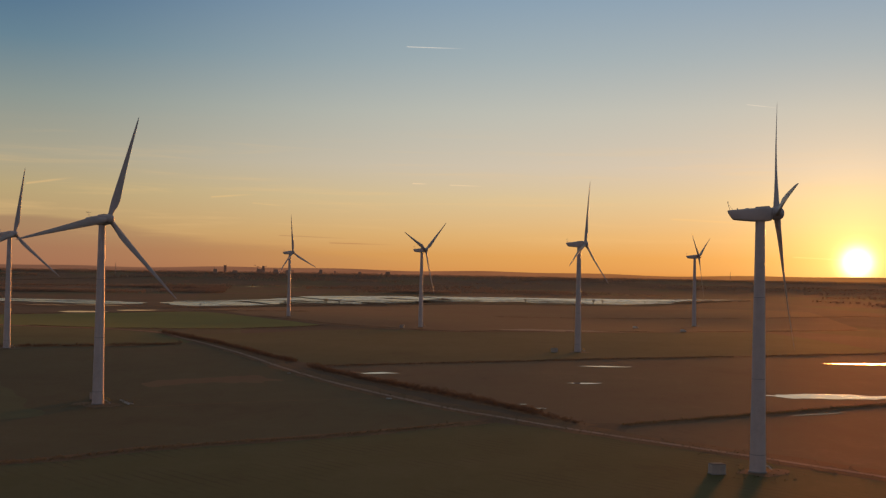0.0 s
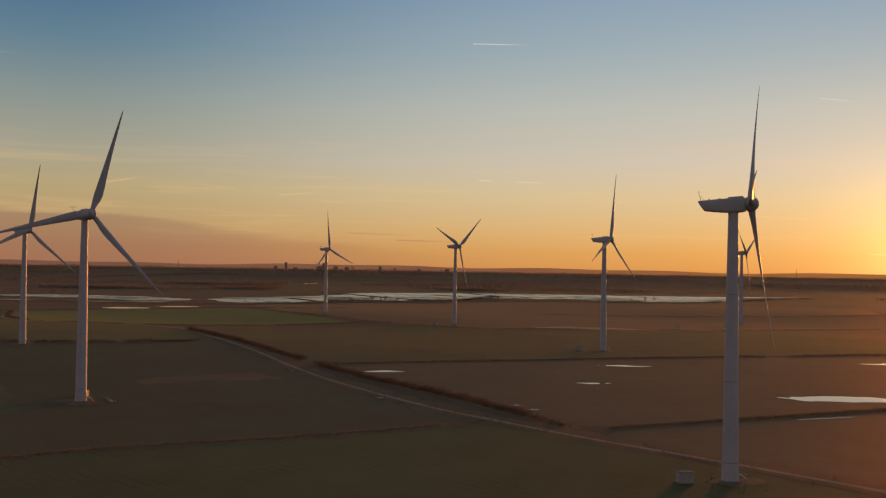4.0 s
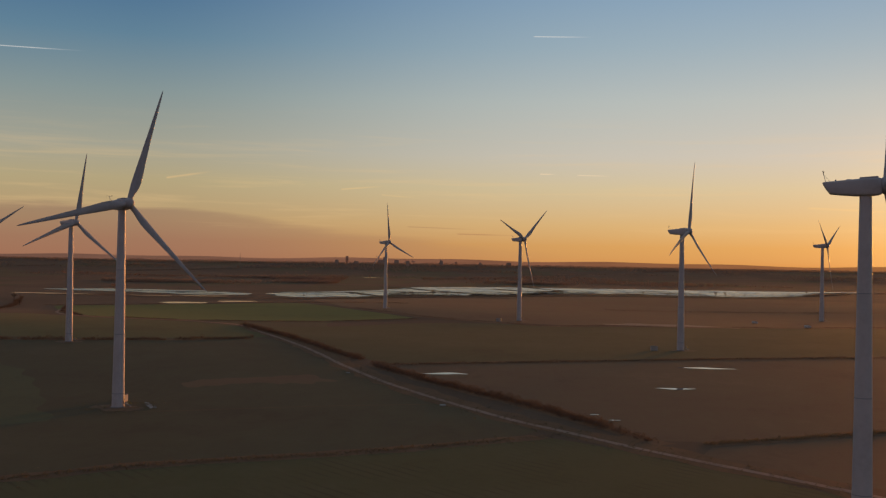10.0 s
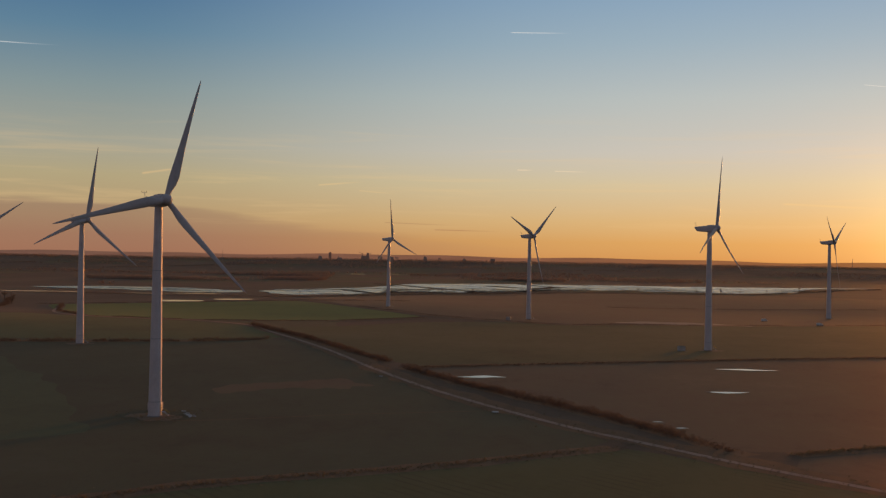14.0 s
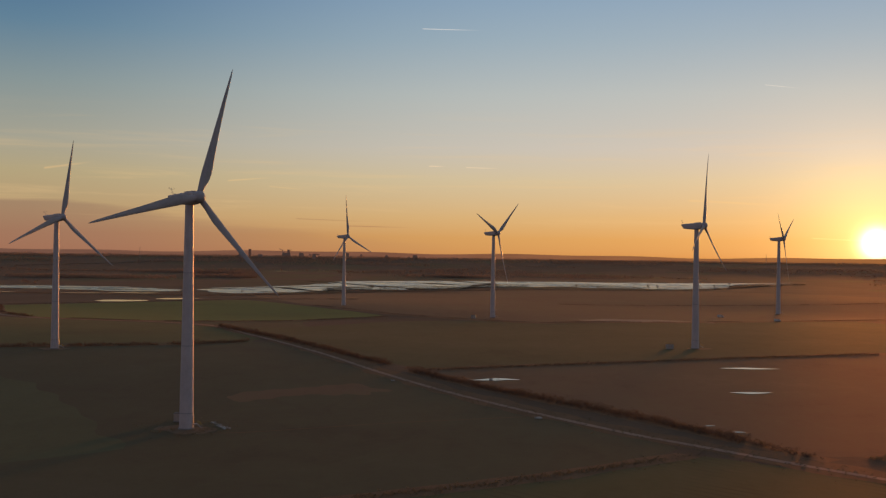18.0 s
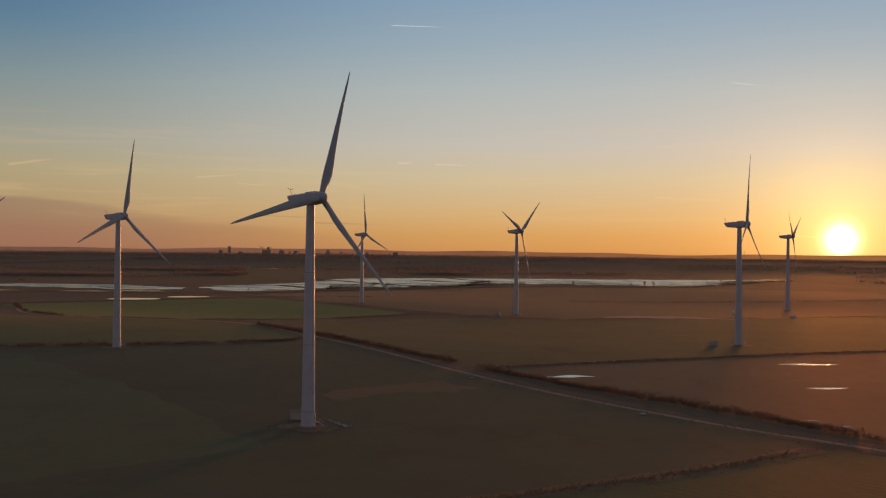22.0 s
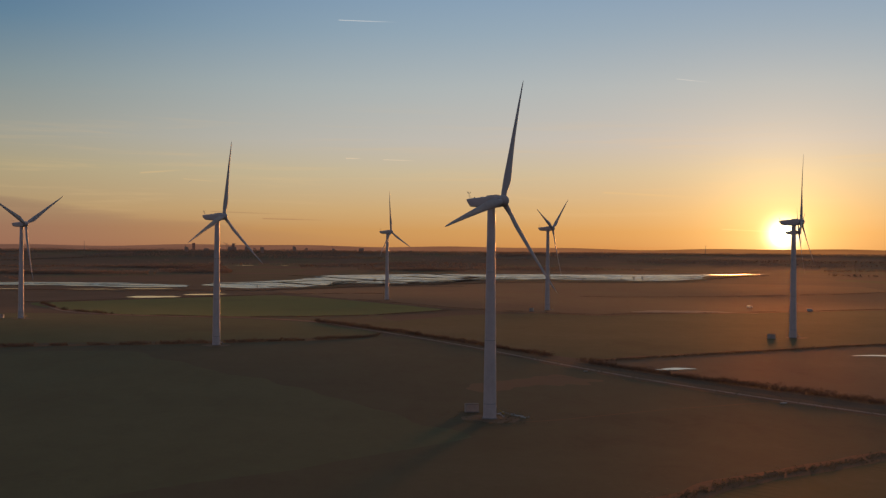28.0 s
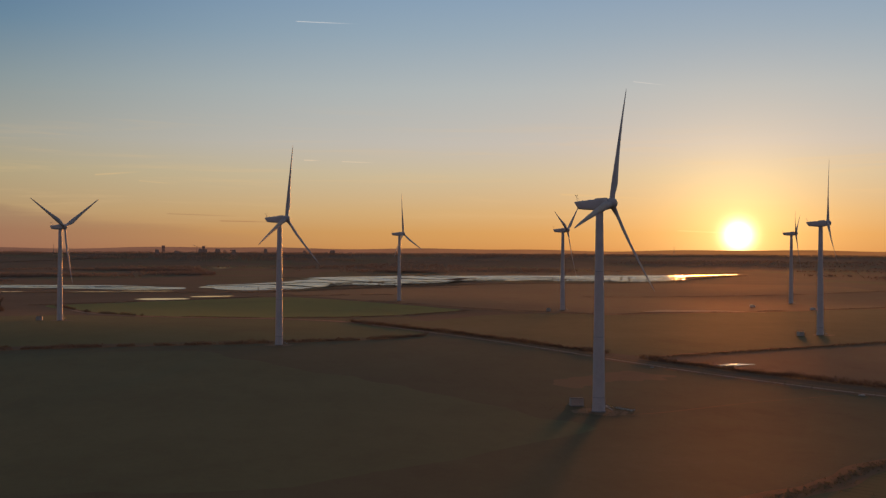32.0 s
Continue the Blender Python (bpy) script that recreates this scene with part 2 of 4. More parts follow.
def land_material():
    """Far farmland: a patchwork of pasture, plough and stubble."""
    m = bpy.data.materials.new("farmland")
    m.use_nodes = True
    N = Nodes(m.node_tree)
    co = N.put("ShaderNodeTexCoord").outputs["Object"]
    warped = N.vec("ADD", co, N.vec("MULTIPLY", N.put("ShaderNodeTexNoise", Vector=co, Scale=0.006).outputs[1], (60, 60, 0)).outputs[0]).outputs[0]
    cells = N.put("ShaderNodeTexVoronoi", Vector=N.vec("MULTIPLY", warped, (1.0, 0.55, 0)).outputs[0], Scale=0.0052)
    cells.distance = "CHEBYCHEV"
    pick = N.put("ShaderNodeSeparateXYZ", Vector=cells.outputs["Color"]).outputs[0]
    base = N.ramp(pick, [(0.0, (0.088, 0.067, 0.042, 1)), (0.22, (0.100, 0.068, 0.044, 1)), (0.42, (0.064, 0.072, 0.034, 1)), (0.60, (0.108, 0.076, 0.048, 1)), (0.76, (0.074, 0.056, 0.038, 1)), (0.90, (0.080, 0.084, 0.038, 1))], "CONSTANT")
    fine = N.noise(co, 0.25, 8.0, 0.7)
    node = N.vec("SCALE", base)
    N.feed(node.inputs[3], N.range(N.math("ADD", N.math("MULTIPLY", fine, 0.5), N.math("MULTIPLY", N.noise(co, 0.012, 5.0), 0.5)), 0.32, 0.68, 0.45, 1.2))
    bs = N.put("ShaderNodeBsdfPrincipled", Base_Color=node.outputs[0], Roughness=N.range(fine, 0.3, 0.7, *MATT))
    bs.inputs["Specular IOR Level"].default_value = GLINT
    bs.inputs["Specular Tint"].default_value = (*GLARE_TINT, 1.0)
    bs.inputs["Sheen Weight"].default_value, bs.inputs["Sheen Roughness"].default_value, bs.inputs["Sheen Tint"].default_value = 0.09, 0.45, (1.0, 0.8, 0.58, 1.0)
    b = N.put("ShaderNodeBump", Height=fine, Distance=0.02)
    N.l.new(b.outputs[0], bs.inputs["Normal"])
    N.l.new(lustre(N, bs.outputs[0], 0.052), N.put("ShaderNodeOutputMaterial").inputs[0])
    return m


M_LAND = land_material()
M_WATER = water_material("still_water", 0.02, 0.03, 0.09)
M_RUFFLED = water_material("ruffled_water", 0.20, 0.16, 0.28)
M_PLOUGH = material("ploughed_soil", [(0.026, 0.025, 0.014), (0.044, 0.043, 0.022), (0.053, 0.056, 0.026), (0.068, 0.063, 0.036)], (0.012, 0.45), spec=GLINT, gloss=GLARE_TINT, shine=OLIVE, rough=MATT, sheen=0.09)
M_CROP = material("winter_crop", [(0.026, 0.033, 0.009), (0.042, 0.053, 0.014), (0.054, 0.061, 0.020), (0.073, 0.070, 0.030)], (0.014, 0.5), spec=GLINT, gloss=GLARE_TINT, shine=OLIVE, rough=MATT, rows=(2.2, 20, 0.15), sheen=0.09)
M_LEY = material("young_winter_crop", [(0.042, 0.056, 0.024), (0.062, 0.078, 0.032), (0.082, 0.092, 0.040)], (0.014, 0.4), spec=GLINT, gloss=GLARE_TINT, shine=OLIVE, rough=MATT, sheen=0.09)
M_MEADOW = material("dull_green_meadow", [(0.040, 0.056, 0.014), (0.060, 0.080, 0.020), (0.078, 0.090, 0.030)], (0.014, 0.4), spec=GLINT, gloss=GLARE_TINT, shine=OLIVE, rough=MATT, sheen=0.09)
M_DRILLED = material("drilled_crop", [(0.026, 0.036, 0.009), (0.041, 0.057, 0.014), (0.053, 0.064, 0.020), (0.071, 0.075, 0.030)], (0.014, 0.5), spec=GLINT, gloss=GLARE_TINT, shine=OLIVE, rough=MATT, rows=(3.4, -45, 0.85), sheen=0.09)
M_PASTURE = material("green_pasture", [(0.066, 0.103, 0.013), (0.092, 0.143, 0.018), (0.104, 0.134, 0.022)], (0.008, 0.3), spec=GLINT, gloss=GLARE_TINT, shine=OLIVE, rough=MATT, sheen=0.10)
M_STUBBLE = material("stubble", [(0.052, 0.035, 0.020), (0.082, 0.056, 0.032), (0.084, 0.066, 0.034), (0.116, 0.080, 0.046)], (0.011, 0.45), spec=GLINT, gloss=GLARE_TINT, rough=MATT, sheen=0.10)
M_PALE = material("pale_stubble", [(0.22, 0.175, 0.125), (0.28, 0.225, 0.165)], (0.03, 0.5), spec=GLINT, gloss=GLARE_TINT, rough=MATT, sheen=0.14)
M_REED = material("brown_reeds", [(0.056, 0.031, 0.015), (0.088, 0.050, 0.025), (0.086, 0.060, 0.027), (0.122, 0.074, 0.039)], (0.009, 0.25), spec=GLINT, gloss=GLARE_TINT, rough=MATT, sheen=0.12)
M_VERGE = material("rough_grass", [(0.061, 0.033, 0.013), (0.094, 0.049, 0.021), (0.131, 0.068, 0.030)], (0.06, 0.8), spec=GLINT, gloss=GLARE_TINT, rough=MATT, sheen=0.1)
M_TRACK = material("stone_track", [(0.200, 0.135, 0.100), (0.280, 0.190, 0.142), (0.350, 0.245, 0.185)], (0.1, 1.5), spec=GLINT, gloss=GLARE_TINT, rough=MATT, sheen=0.1)
M_PAD = material("stony_pad", [(0.090, 0.065, 0.039), (0.128, 0.092, 0.056), (0.176, 0.128, 0.083)], (0.12, 1.2), spec=GLINT, gloss=GLARE_TINT, rough=MATT, sheen=0.1)
M_SCRUB = material("winter_scrub", [(0.145, 0.096, 0.062), (0.205, 0.135, 0.088), (0.270, 0.178, 0.116)], (0.1, 1.2), spec=0.0, translucent=0.42)
# base colour darkened to paint in growth seen against the light
M_BACKLIT = material("backlit_dead_growth", [(0.050, 0.032, 0.020), (0.080, 0.052, 0.032), (0.110, 0.072, 0.044)], (0.1, 1.2), spec=0.0, translucent=0.2)
M_BANK = material("dead_grass_bank", [(0.085, 0.050, 0.026), (0.120, 0.070, 0.036), (0.165, 0.096, 0.050)], (0.05, 1.2), spec=GLINT, gloss=GLARE_TINT, rough=MATT, sheen=0.06)
# base colour lifted pale and warm in place of haze over the far woods
M_WOOD = material("hazy_woodland", [(0.310, 0.208, 0.146), (0.375, 0.254, 0.178), (0.440, 0.300, 0.210)], (0.006, 0.08), spec=0.0, translucent=0.55)


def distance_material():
    """Hills far behind everything, a backdrop with haze painted as glow, warmer towards the sun."""
    m = bpy.data.materials.new("haze_glow")
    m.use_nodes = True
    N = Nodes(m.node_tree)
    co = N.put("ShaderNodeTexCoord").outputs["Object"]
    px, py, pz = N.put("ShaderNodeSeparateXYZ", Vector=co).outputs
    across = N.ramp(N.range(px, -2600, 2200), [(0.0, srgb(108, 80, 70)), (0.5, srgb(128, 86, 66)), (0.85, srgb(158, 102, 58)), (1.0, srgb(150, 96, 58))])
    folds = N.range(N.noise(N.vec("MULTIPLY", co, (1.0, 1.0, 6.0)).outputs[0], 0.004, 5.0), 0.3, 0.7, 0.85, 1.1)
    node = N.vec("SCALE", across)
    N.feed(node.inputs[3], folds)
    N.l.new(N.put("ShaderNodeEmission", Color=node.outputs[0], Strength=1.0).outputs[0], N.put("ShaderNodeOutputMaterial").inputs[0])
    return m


M_HAZE_GLOW = distance_material()
M_BARK = material("bark", [(0.05, 0.038, 0.028), (0.09, 0.07, 0.05)], (0.8, 6.0), bump=0.02)
M_PAINT = material("light_grey_paint", [(0.56, 0.505, 0.49), (0.63, 0.57, 0.555), (0.67, 0.61, 0.595)], (0.15, 1.1), rough=(0.34, 0.5), spec=0.45)
M_BLADE = material("blade_gelcoat", [(0.42, 0.385, 0.38), (0.48, 0.445, 0.44), (0.52, 0.48, 0.475)], (0.2, 1.4), rough=(0.42, 0.58), bump=0.003, spec=0.5)
M_YELLOW = material("yellow_safety_paint", [(0.55, 0.36, 0.03), (0.65, 0.43, 0.05)], (1.0, 8.0), rough=(0.4, 0.6))
M_STEEL = material("galvanised_steel", [(0.30, 0.30, 0.31), (0.42, 0.42, 0.43)], (1.0, 8.0), rough=(0.4, 0.6), metal=0.8)
M_DARK = material("dark_grille", [(0.03, 0.03, 0.035), (0.05, 0.05, 0.055)], (1.0, 6.0), rough=(0.5, 0.7))
M_CONCRETE = material("concrete", [(0.24, 0.23, 0.21), (0.33, 0.31, 0.29), (0.38, 0.37, 0.34)], (0.4, 3.0), bump=0.02)
M_KIOSK = material("dull_kiosk_panel", [(0.46, 0.40, 0.35), (0.56, 0.50, 0.44)], (0.5, 3.0), rough=(0.5, 0.7), per_part=0.08)
# darker than the walls to offset sky light falling on the lid
M_LID = material("darkened_lid", [(0.17, 0.145, 0.12), (0.22, 0.19, 0.16)], (0.5, 3.0), rough=(0.7, 0.9))
M_TUFT = material("dead_grass", [(0.20, 0.15, 0.085), (0.27, 0.20, 0.115), (0.33, 0.25, 0.15)], (0.3, 2.0), spec=0.0, translucent=0.5)
M_STONE = material("pale_stone", [(0.42, 0.40, 0.36), (0.58, 0.56, 0.52)], (0.6, 4.0), bump=0.03, per_part=0.2)
M_CITY = material("dull_concrete", [(0.50, 0.36, 0.28), (0.58, 0.42, 0.33)], (0.05, 0.6), spec=0.0)
M_GLASS = material("dark_window", [(0.02, 0.022, 0.025), (0.03, 0.03, 0.034)], (0.5, 3.0), rough=(0.08, 0.15), spec=0.5)
M_CAR = material("white_car_paint", [(0.62, 0.62, 0.62), (0.7, 0.7, 0.7)], (0.8, 4.0), rough=(0.2, 0.3), spec=0.5)
M_TYRE = material("tyre_rubber", [(0.02, 0.02, 0.02), (0.03, 0.03, 0.03)], (2.0, 9.0))


# ------------------------------------------------------------------ small builders
def mesh_from(name, verts, faces, mat, smooth=False):
    me = bpy.data.meshes.new(name)
    me.from_pydata(verts, [], faces)
    me.materials.append(mat)
    if smooth:
        me.polygons.foreach_set("use_smooth", [True] * len(me.polygons))
    me.update()
    return me


def place(name, me, parent=None, label=""):
    ob = new(name, me)
    if parent:
        ob.parent = parent
    return tagged(ob, label=label)


def part(name, bm, mat, parent, label="", smooth=False):
    me = bpy.data.meshes.new(name)
    bmesh.ops.recalc_face_normals(bm, faces=bm.faces)
    bm.to_mesh(me)
    bm.free()
    me.materials.append(mat)
    if smooth:
        me.polygons.foreach_set("use_smooth", [True] * len(me.polygons))
    return place(name, me, parent, label)


def loft(rings, caps=True):
    """A skin over rings of equal count."""
    bm = bmesh.new()
    rows = [[bm.verts.new(p) for p in ring] for ring in rings]
    n = len(rows[0])
    for a, b in zip(rows, rows[1:]):
        for i in range(n):
            bm.faces.new((a[i], a[(i + 1) % n], b[(i + 1) % n], b[i]))
    if caps:
        bm.faces.new(rows[0][::-1])
        bm.faces.new(rows[-1])
    return bm


def circle(r, z, n=32, cx=0.0, cy=0.0):
    return [(cx + r * math.cos(2 * math.pi * i / n), cy + r * math.sin(2 * math.pi * i / n), z) for i in range(n)]


def box(size, at=(0, 0, 0), bevel=0.03, m=None):
    bm = bmesh.new()
    bmesh.ops.create_cube(bm, size=1.0)
    bmesh.ops.scale(bm, vec=size, verts=bm.verts)
    if bevel:
        bmesh.ops.bevel(bm, geom=bm.edges[:], offset=bevel, segments=2, affect="EDGES")
    if m:
        bmesh.ops.transform(bm, matrix=m, verts=bm.verts)
    bmesh.ops.translate(bm, vec=at, verts=bm.verts)
    return bm


def rod(a, b, r, n=8):
    a, b = Vector(a), Vector(b)
    turn = (b - a).to_track_quat("Z", "Y").to_matrix()
    return loft([[p + turn @ Vector((r * math.cos(2 * math.pi * i / n), r * math.sin(2 * math.pi * i / n), 0)) for i in range(n)] for p in (a, b)])


# ------------------------------------------------------------------ lie of the land
TURBINES = {"A": (-124.5, 382.8, -1.03, 65.2, 17, 126),
            "B": (80.8, 269.8, -0.65, 64.2, 36, 105),
            "C": (-236.8, 573.6, 3.51, 60.4, 9, 115),
            "D": (-150.8, 1029.8, 2.98, 60.6, -7, 118),
            "E": (-19.5, 922.1, 0.33, 65.5, 51, 122),
            "F": (85.4, 667.4, -0.26, 66.5, 9, 118),
            "G": (263.5, 1108.3, -3.77, 71.1, 62, 118),
            "H": (-382.0, 734.0, 5.0, 57.5, 58, 118)}
KNOTS = np.array([v[:3] for v in TURBINES.values()] + [(-430.0, 910.0, 0.5), (-300.0, 860.0, 1.5)])
SPREAD = 2 * 150.0 ** 2
GAP2 = ((KNOTS[:, None, :2] - KNOTS[None, :, :2]) ** 2).sum(2)
WEIGHTS = np.linalg.solve(np.exp(-GAP2 / SPREAD), KNOTS[:, 2])


def ground_z(x, y):
    x, y = np.asarray(x, float), np.asarray(y, float)
    z = np.zeros(np.broadcast(x, y).shape)
    for (kx, ky, _), w in zip(KNOTS, WEIGHTS):
        z = z + w * np.exp(-((x - kx) ** 2 + (y - ky) ** 2) / SPREAD)
    r = np.sqrt(x * x + y * y)
    s = np.clip((r - 2700) / 1700, 0, 1)
    rise = 31 * s * s * (3 - 2 * s)
    return z + rise * (1 + 0.08 * np.sin(x / 420.0) * np.cos(y / 510.0))


def gz(x, y):
    return float(ground_z(x, y))


def sheet(name, x0, x1, y0, y1, step, inside, lift, mat, label, category, flat_z=None, kind="structure", parent=None):
    """The part of a draped grid where inside(x, y) > 0, cut along its outline."""
    xs, ys = np.arange(x0, x1 + step, step), np.arange(y0, y1 + step, step)
    gx, gy = np.meshgrid(xs, ys)
    f = inside(gx, gy)
    verts, faces, seen = [], [], {}

    def vert(x, y):
        key = (round(x, 2), round(y, 2))
        if key not in seen:
            seen[key] = len(verts)
            verts.append((x, y, 0.0))
        return seen[key]

    for j in range(len(ys) - 1):
        row = f[j:j + 2]
        if row.max() <= 0:
            continue
        for i in range(len(xs) - 1):
            c = [(xs[i], ys[j], f[j, i]), (xs[i + 1], ys[j], f[j, i + 1]), (xs[i + 1], ys[j + 1], f[j + 1, i + 1]), (xs[i], ys[j + 1], f[j + 1, i])]
            if max(p[2] for p in c) <= 0:
                continue
            loop = []
            for a, b in zip(c, c[1:] + c[:1]):
                if a[2] > 0:
                    loop.append(vert(a[0], a[1]))
                if (a[2] > 0) != (b[2] > 0):
                    k = a[2] / (a[2] - b[2])
                    loop.append(vert(a[0] + k * (b[0] - a[0]), a[1] + k * (b[1] - a[1])))
            loop = list(dict.fromkeys(loop))
            if len(loop) > 2:
                faces.append(loop)
    v = np.array(verts)
    v[:, 2] = (ground_z(v[:, 0], v[:, 1]) if flat_z is None else flat_z) + lift
    ob = place(name, mesh_from(name, v.tolist(), faces, mat, True), parent, label)
    return tagged(ob, category=category, kind=kind) if category else ob


def wobble(x, y, size, seed):
    """A cheap smooth unevenness, about -1 to 1."""
    a = x / size + seed * 1.7
    b = y / size - seed * 2.3
    return (np.sin(a + 1.3 * np.sin(b * 0.7)) * np.cos(b * 1.1 + 0.6 * np.sin(a * 1.6)) + 0.5 * np.sin(2.3 * a - 1.9 * b) + 0.3 * np.sin(4.7 * a + 3.9 * b)) / 1.5


def in_poly(points, rough=0.0, size=12.0, seed=0):
    """Distance inside a closed outline (negative outside)."""
    pts = np.array(points, float)

    def f(x, y):
        d2, odd = np.full(x.shape, 1e18), np.zeros(x.shape, bool)
        for (ax, ay), (bx, by) in zip(pts, np.roll(pts, -1, 0)):
            ex, ey = bx - ax, by - ay
            t = np.clip(((x - ax) * ex + (y - ay) * ey) / (ex * ex + ey * ey + 1e-9), 0, 1)
            d2 = np.minimum(d2, (x - ax - t * ex) ** 2 + (y - ay - t * ey) ** 2)
            if ay != by:
                odd ^= ((ay > y) != (by > y)) & (x < ex * (y - ay) / ey + ax)
        return np.where(odd, 1, -1) * np.sqrt(d2) + rough * wobble(x, y, size, seed)
    return f


def oval(cx, cy, rx, ry, rough, seed):
    def f(x, y):
        d = np.sqrt(((x - cx) / rx) ** 2 + ((y - cy) / ry) ** 2)
        return 1 - d + rough * wobble(x, y, min(rx, ry) * 0.7, seed)
    return f


def sliver(cx, cy, rx, ry, rough, seed):
    """A flat pool with drawn-out ends, a little askew."""
    def f(x, y):
        u, v = (x - cx) / rx, (y - cy) / ry
        return 1 - np.abs(u) ** 1.15 - np.abs(v - 0.35 * u - 0.25 * np.sin(3 * u + seed)) + 0.6 * rough * wobble(x, y, ry * 2.2, seed)
    return f


def smooth_line(points, step):
    """Points every step metres along a smooth curve."""
    p = [Vector((*q, 0)) for q in points]
    p = [2 * p[0] - p[1]] + p + [2 * p[-1] - p[-2]]
    fine = []
    for a, b, c, d in zip(p, p[1:], p[2:], p[3:]):
        for k in range(24):
            t = k / 24
            fine.append(0.5 * ((2 * b) + (c - a) * t + (2 * a - 5 * b + 4 * c - d) * t * t + (3 * b - a - 3 * c + d) * t ** 3))
    fine.append(p[-2])
    out, left = [fine[0]], step
    for a, b in zip(fine, fine[1:]):
        l = (b - a).length
        while left <= l and l > 0:
            a = a + (b - a) * (left / l)
            out.append(a)
            l -= left
            left = step
        left -= l
    return out


def ribbon(name, points, width, lift, mat, label, category, seed, ragged=0.25, side=0.0):
    line = smooth_line(points, 4.0)
    verts, faces = [], []
    for i, p in enumerate(line):
        d = (line[min(i + 1, len(line) - 1)] - line[max(i - 1, 0)]).normalized()
        n = Vector((d.y, -d.x, 0))
        for k in (-1, -0.33, 0.33, 1):
            w = width / 2 * k
            if abs(k) == 1:
                w += ragged * width * 0.5 * noise.noise(Vector((p.x * 0.07, p.y * 0.07, seed + k)))
            q = p + n * (w + side)
            verts.append((q.x, q.y, gz(q.x, q.y) + lift))
        if i:
            a = 4 * (i - 1)
            faces += [(a + k, a + k + 1, a + k + 5, a + k + 4) for k in range(3)]
    ob = place(name, mesh_from(name, verts, faces, mat, True), None, label)
    return tagged(ob, category=category, kind="structure")


def leaves(rng, centres, radii, count, size, squash=0.8):
    """Clumps of small leaf and twig faces: every centre gets count of them within its radius."""
    centres, radii = np.repeat(np.asarray(centres, float), count, 0), np.repeat(np.asarray(radii, float), count)
    n = len(centres)
    d = rng.normal(size=(n, 3))
    d /= np.linalg.norm(d, axis=1)[:, None]
    at = centres + d * (radii * rng.uniform(0.35, 1.0, n) ** 0.6)[:, None] * np.array([1, 1, squash])
    u = rng.normal(size=(n, 3))
    u /= np.linalg.norm(u, axis=1)[:, None]
    v = np.cross(u, rng.normal(size=(n, 3)))
    v /= np.linalg.norm(v, axis=1)[:, None]
    s = (size * rng.uniform(0.5, 1.3, n))[:, None]
    quad = np.stack([at - u * s, at + v * s * 0.55, at + u * s, at - v * s * 0.55], 1).reshape(-1, 3)
    return quad


def leaf_mesh(name, quads, mat):
    n = len(quads) // 4
    me = bpy.data.meshes.new(name)
    me.vertices.add(4 * n)
    me.vertices.foreach_set("co", quads.astype(np.float32).ravel())
    me.loops.add(4 * n)
    me.loops.foreach_set("vertex_index", np.arange(4 * n, dtype=np.int32))
    me.polygons.add(n)
    me.polygons.foreach_set("loop_start", np.arange(0, 4 * n, 4, dtype=np.int32))
    me.materials.append(mat)
    me.update(calc_edges=True)
    return me


# ------------------------------------------------------------------ ground
def ground_sheet():
    near = np.concatenate([np.arange(-4900, -700, 150), np.arange(-700, 700, 14), np.arange(700, 4901, 150)])
    far = np.concatenate([np.arange(-4900, 100, 200), np.arange(100, 1400, 14), np.arange(1400, 4901, 100)])
    gx, gy = np.meshgrid(near, far)
    z = ground_z(gx, gy)
    verts = np.stack([gx, gy, z], 2).reshape(-1, 3)
    w = len(near)
    r = np.hypot(gx, gy)
    faces = [(j * w + i, j * w + i + 1, (j + 1) * w + i + 1, (j + 1) * w + i) for j in range(len(far) - 1) for i in range(w - 1) if r[j, i] < 4930]
    return tagged(place("ground", mesh_from("ground", verts.tolist(), faces, M_LAND, True)), "dark winter farmland in a patchwork of pasture and plough", "ground", kind="structure")


ground_sheet()
ROAD = [(-450, 1000), (-395, 870), (-345, 805), (-300, 786), (-250, 782), (-214, 764), (-192, 738), (-172, 697), (-145, 650), (-112, 590), (-79, 523), (-45, 461), (0, 392), (22, 365), (44, 338), (75, 305), (105, 272), (140, 232), (210, 165)]
def field(name, outline, mat, label):
    p = np.array(outline)
    sheet(name, p[:, 0].min() - 6, p[:, 0].max() + 6, p[:, 1].min() - 6, p[:, 1].max() + 6, 14.0 if p[:, 1].max() < 1100 else 20.0, in_poly(outline, 1.2, 9.0, len(label)), 0.02, mat, label, "field")


field("field_1", [(-108, 271), (-77, 297), (-29, 325), (17, 360), (-4, 392), (-48, 459), (-83, 520), (-116, 588), (-150, 645), (-185, 612), (-237, 585), (-320, 560), (-420, 535), (-420, 300), (-150, 245)], M_PLOUGH, "dark ploughed field round a wind turbine")
field("field_2", [(-150, 240), (-108, 266), (-77, 292), (-29, 320), (19, 354), (42, 333), (72, 300), (100, 268), (135, 230), (180, 150), (40, 60), (-200, 60)], M_DRILLED, "dark green drilled winter crop in rows")
field("field_3", [(-58, 528), (-11, 555), (34, 577), (93, 606), (168, 637), (300, 690), (330, 520), (260, 462), (175, 419), (105, 380), (62, 355), (48, 352), (30, 378), (5, 412), (-20, 462)], M_STUBBLE, "brown stubble field with shallow puddles")
field("field_4", [(-62, 540), (-11, 566), (34, 588), (93, 617), (168, 648), (300, 705), (300, 985), (264, 976), (136, 914), (56, 887), (13, 863), (-36, 880), (-100, 850), (-150, 770), (-182, 742), (-140, 670), (-105, 605), (-78, 556)], M_CROP, "dark olive field behind a ditch")
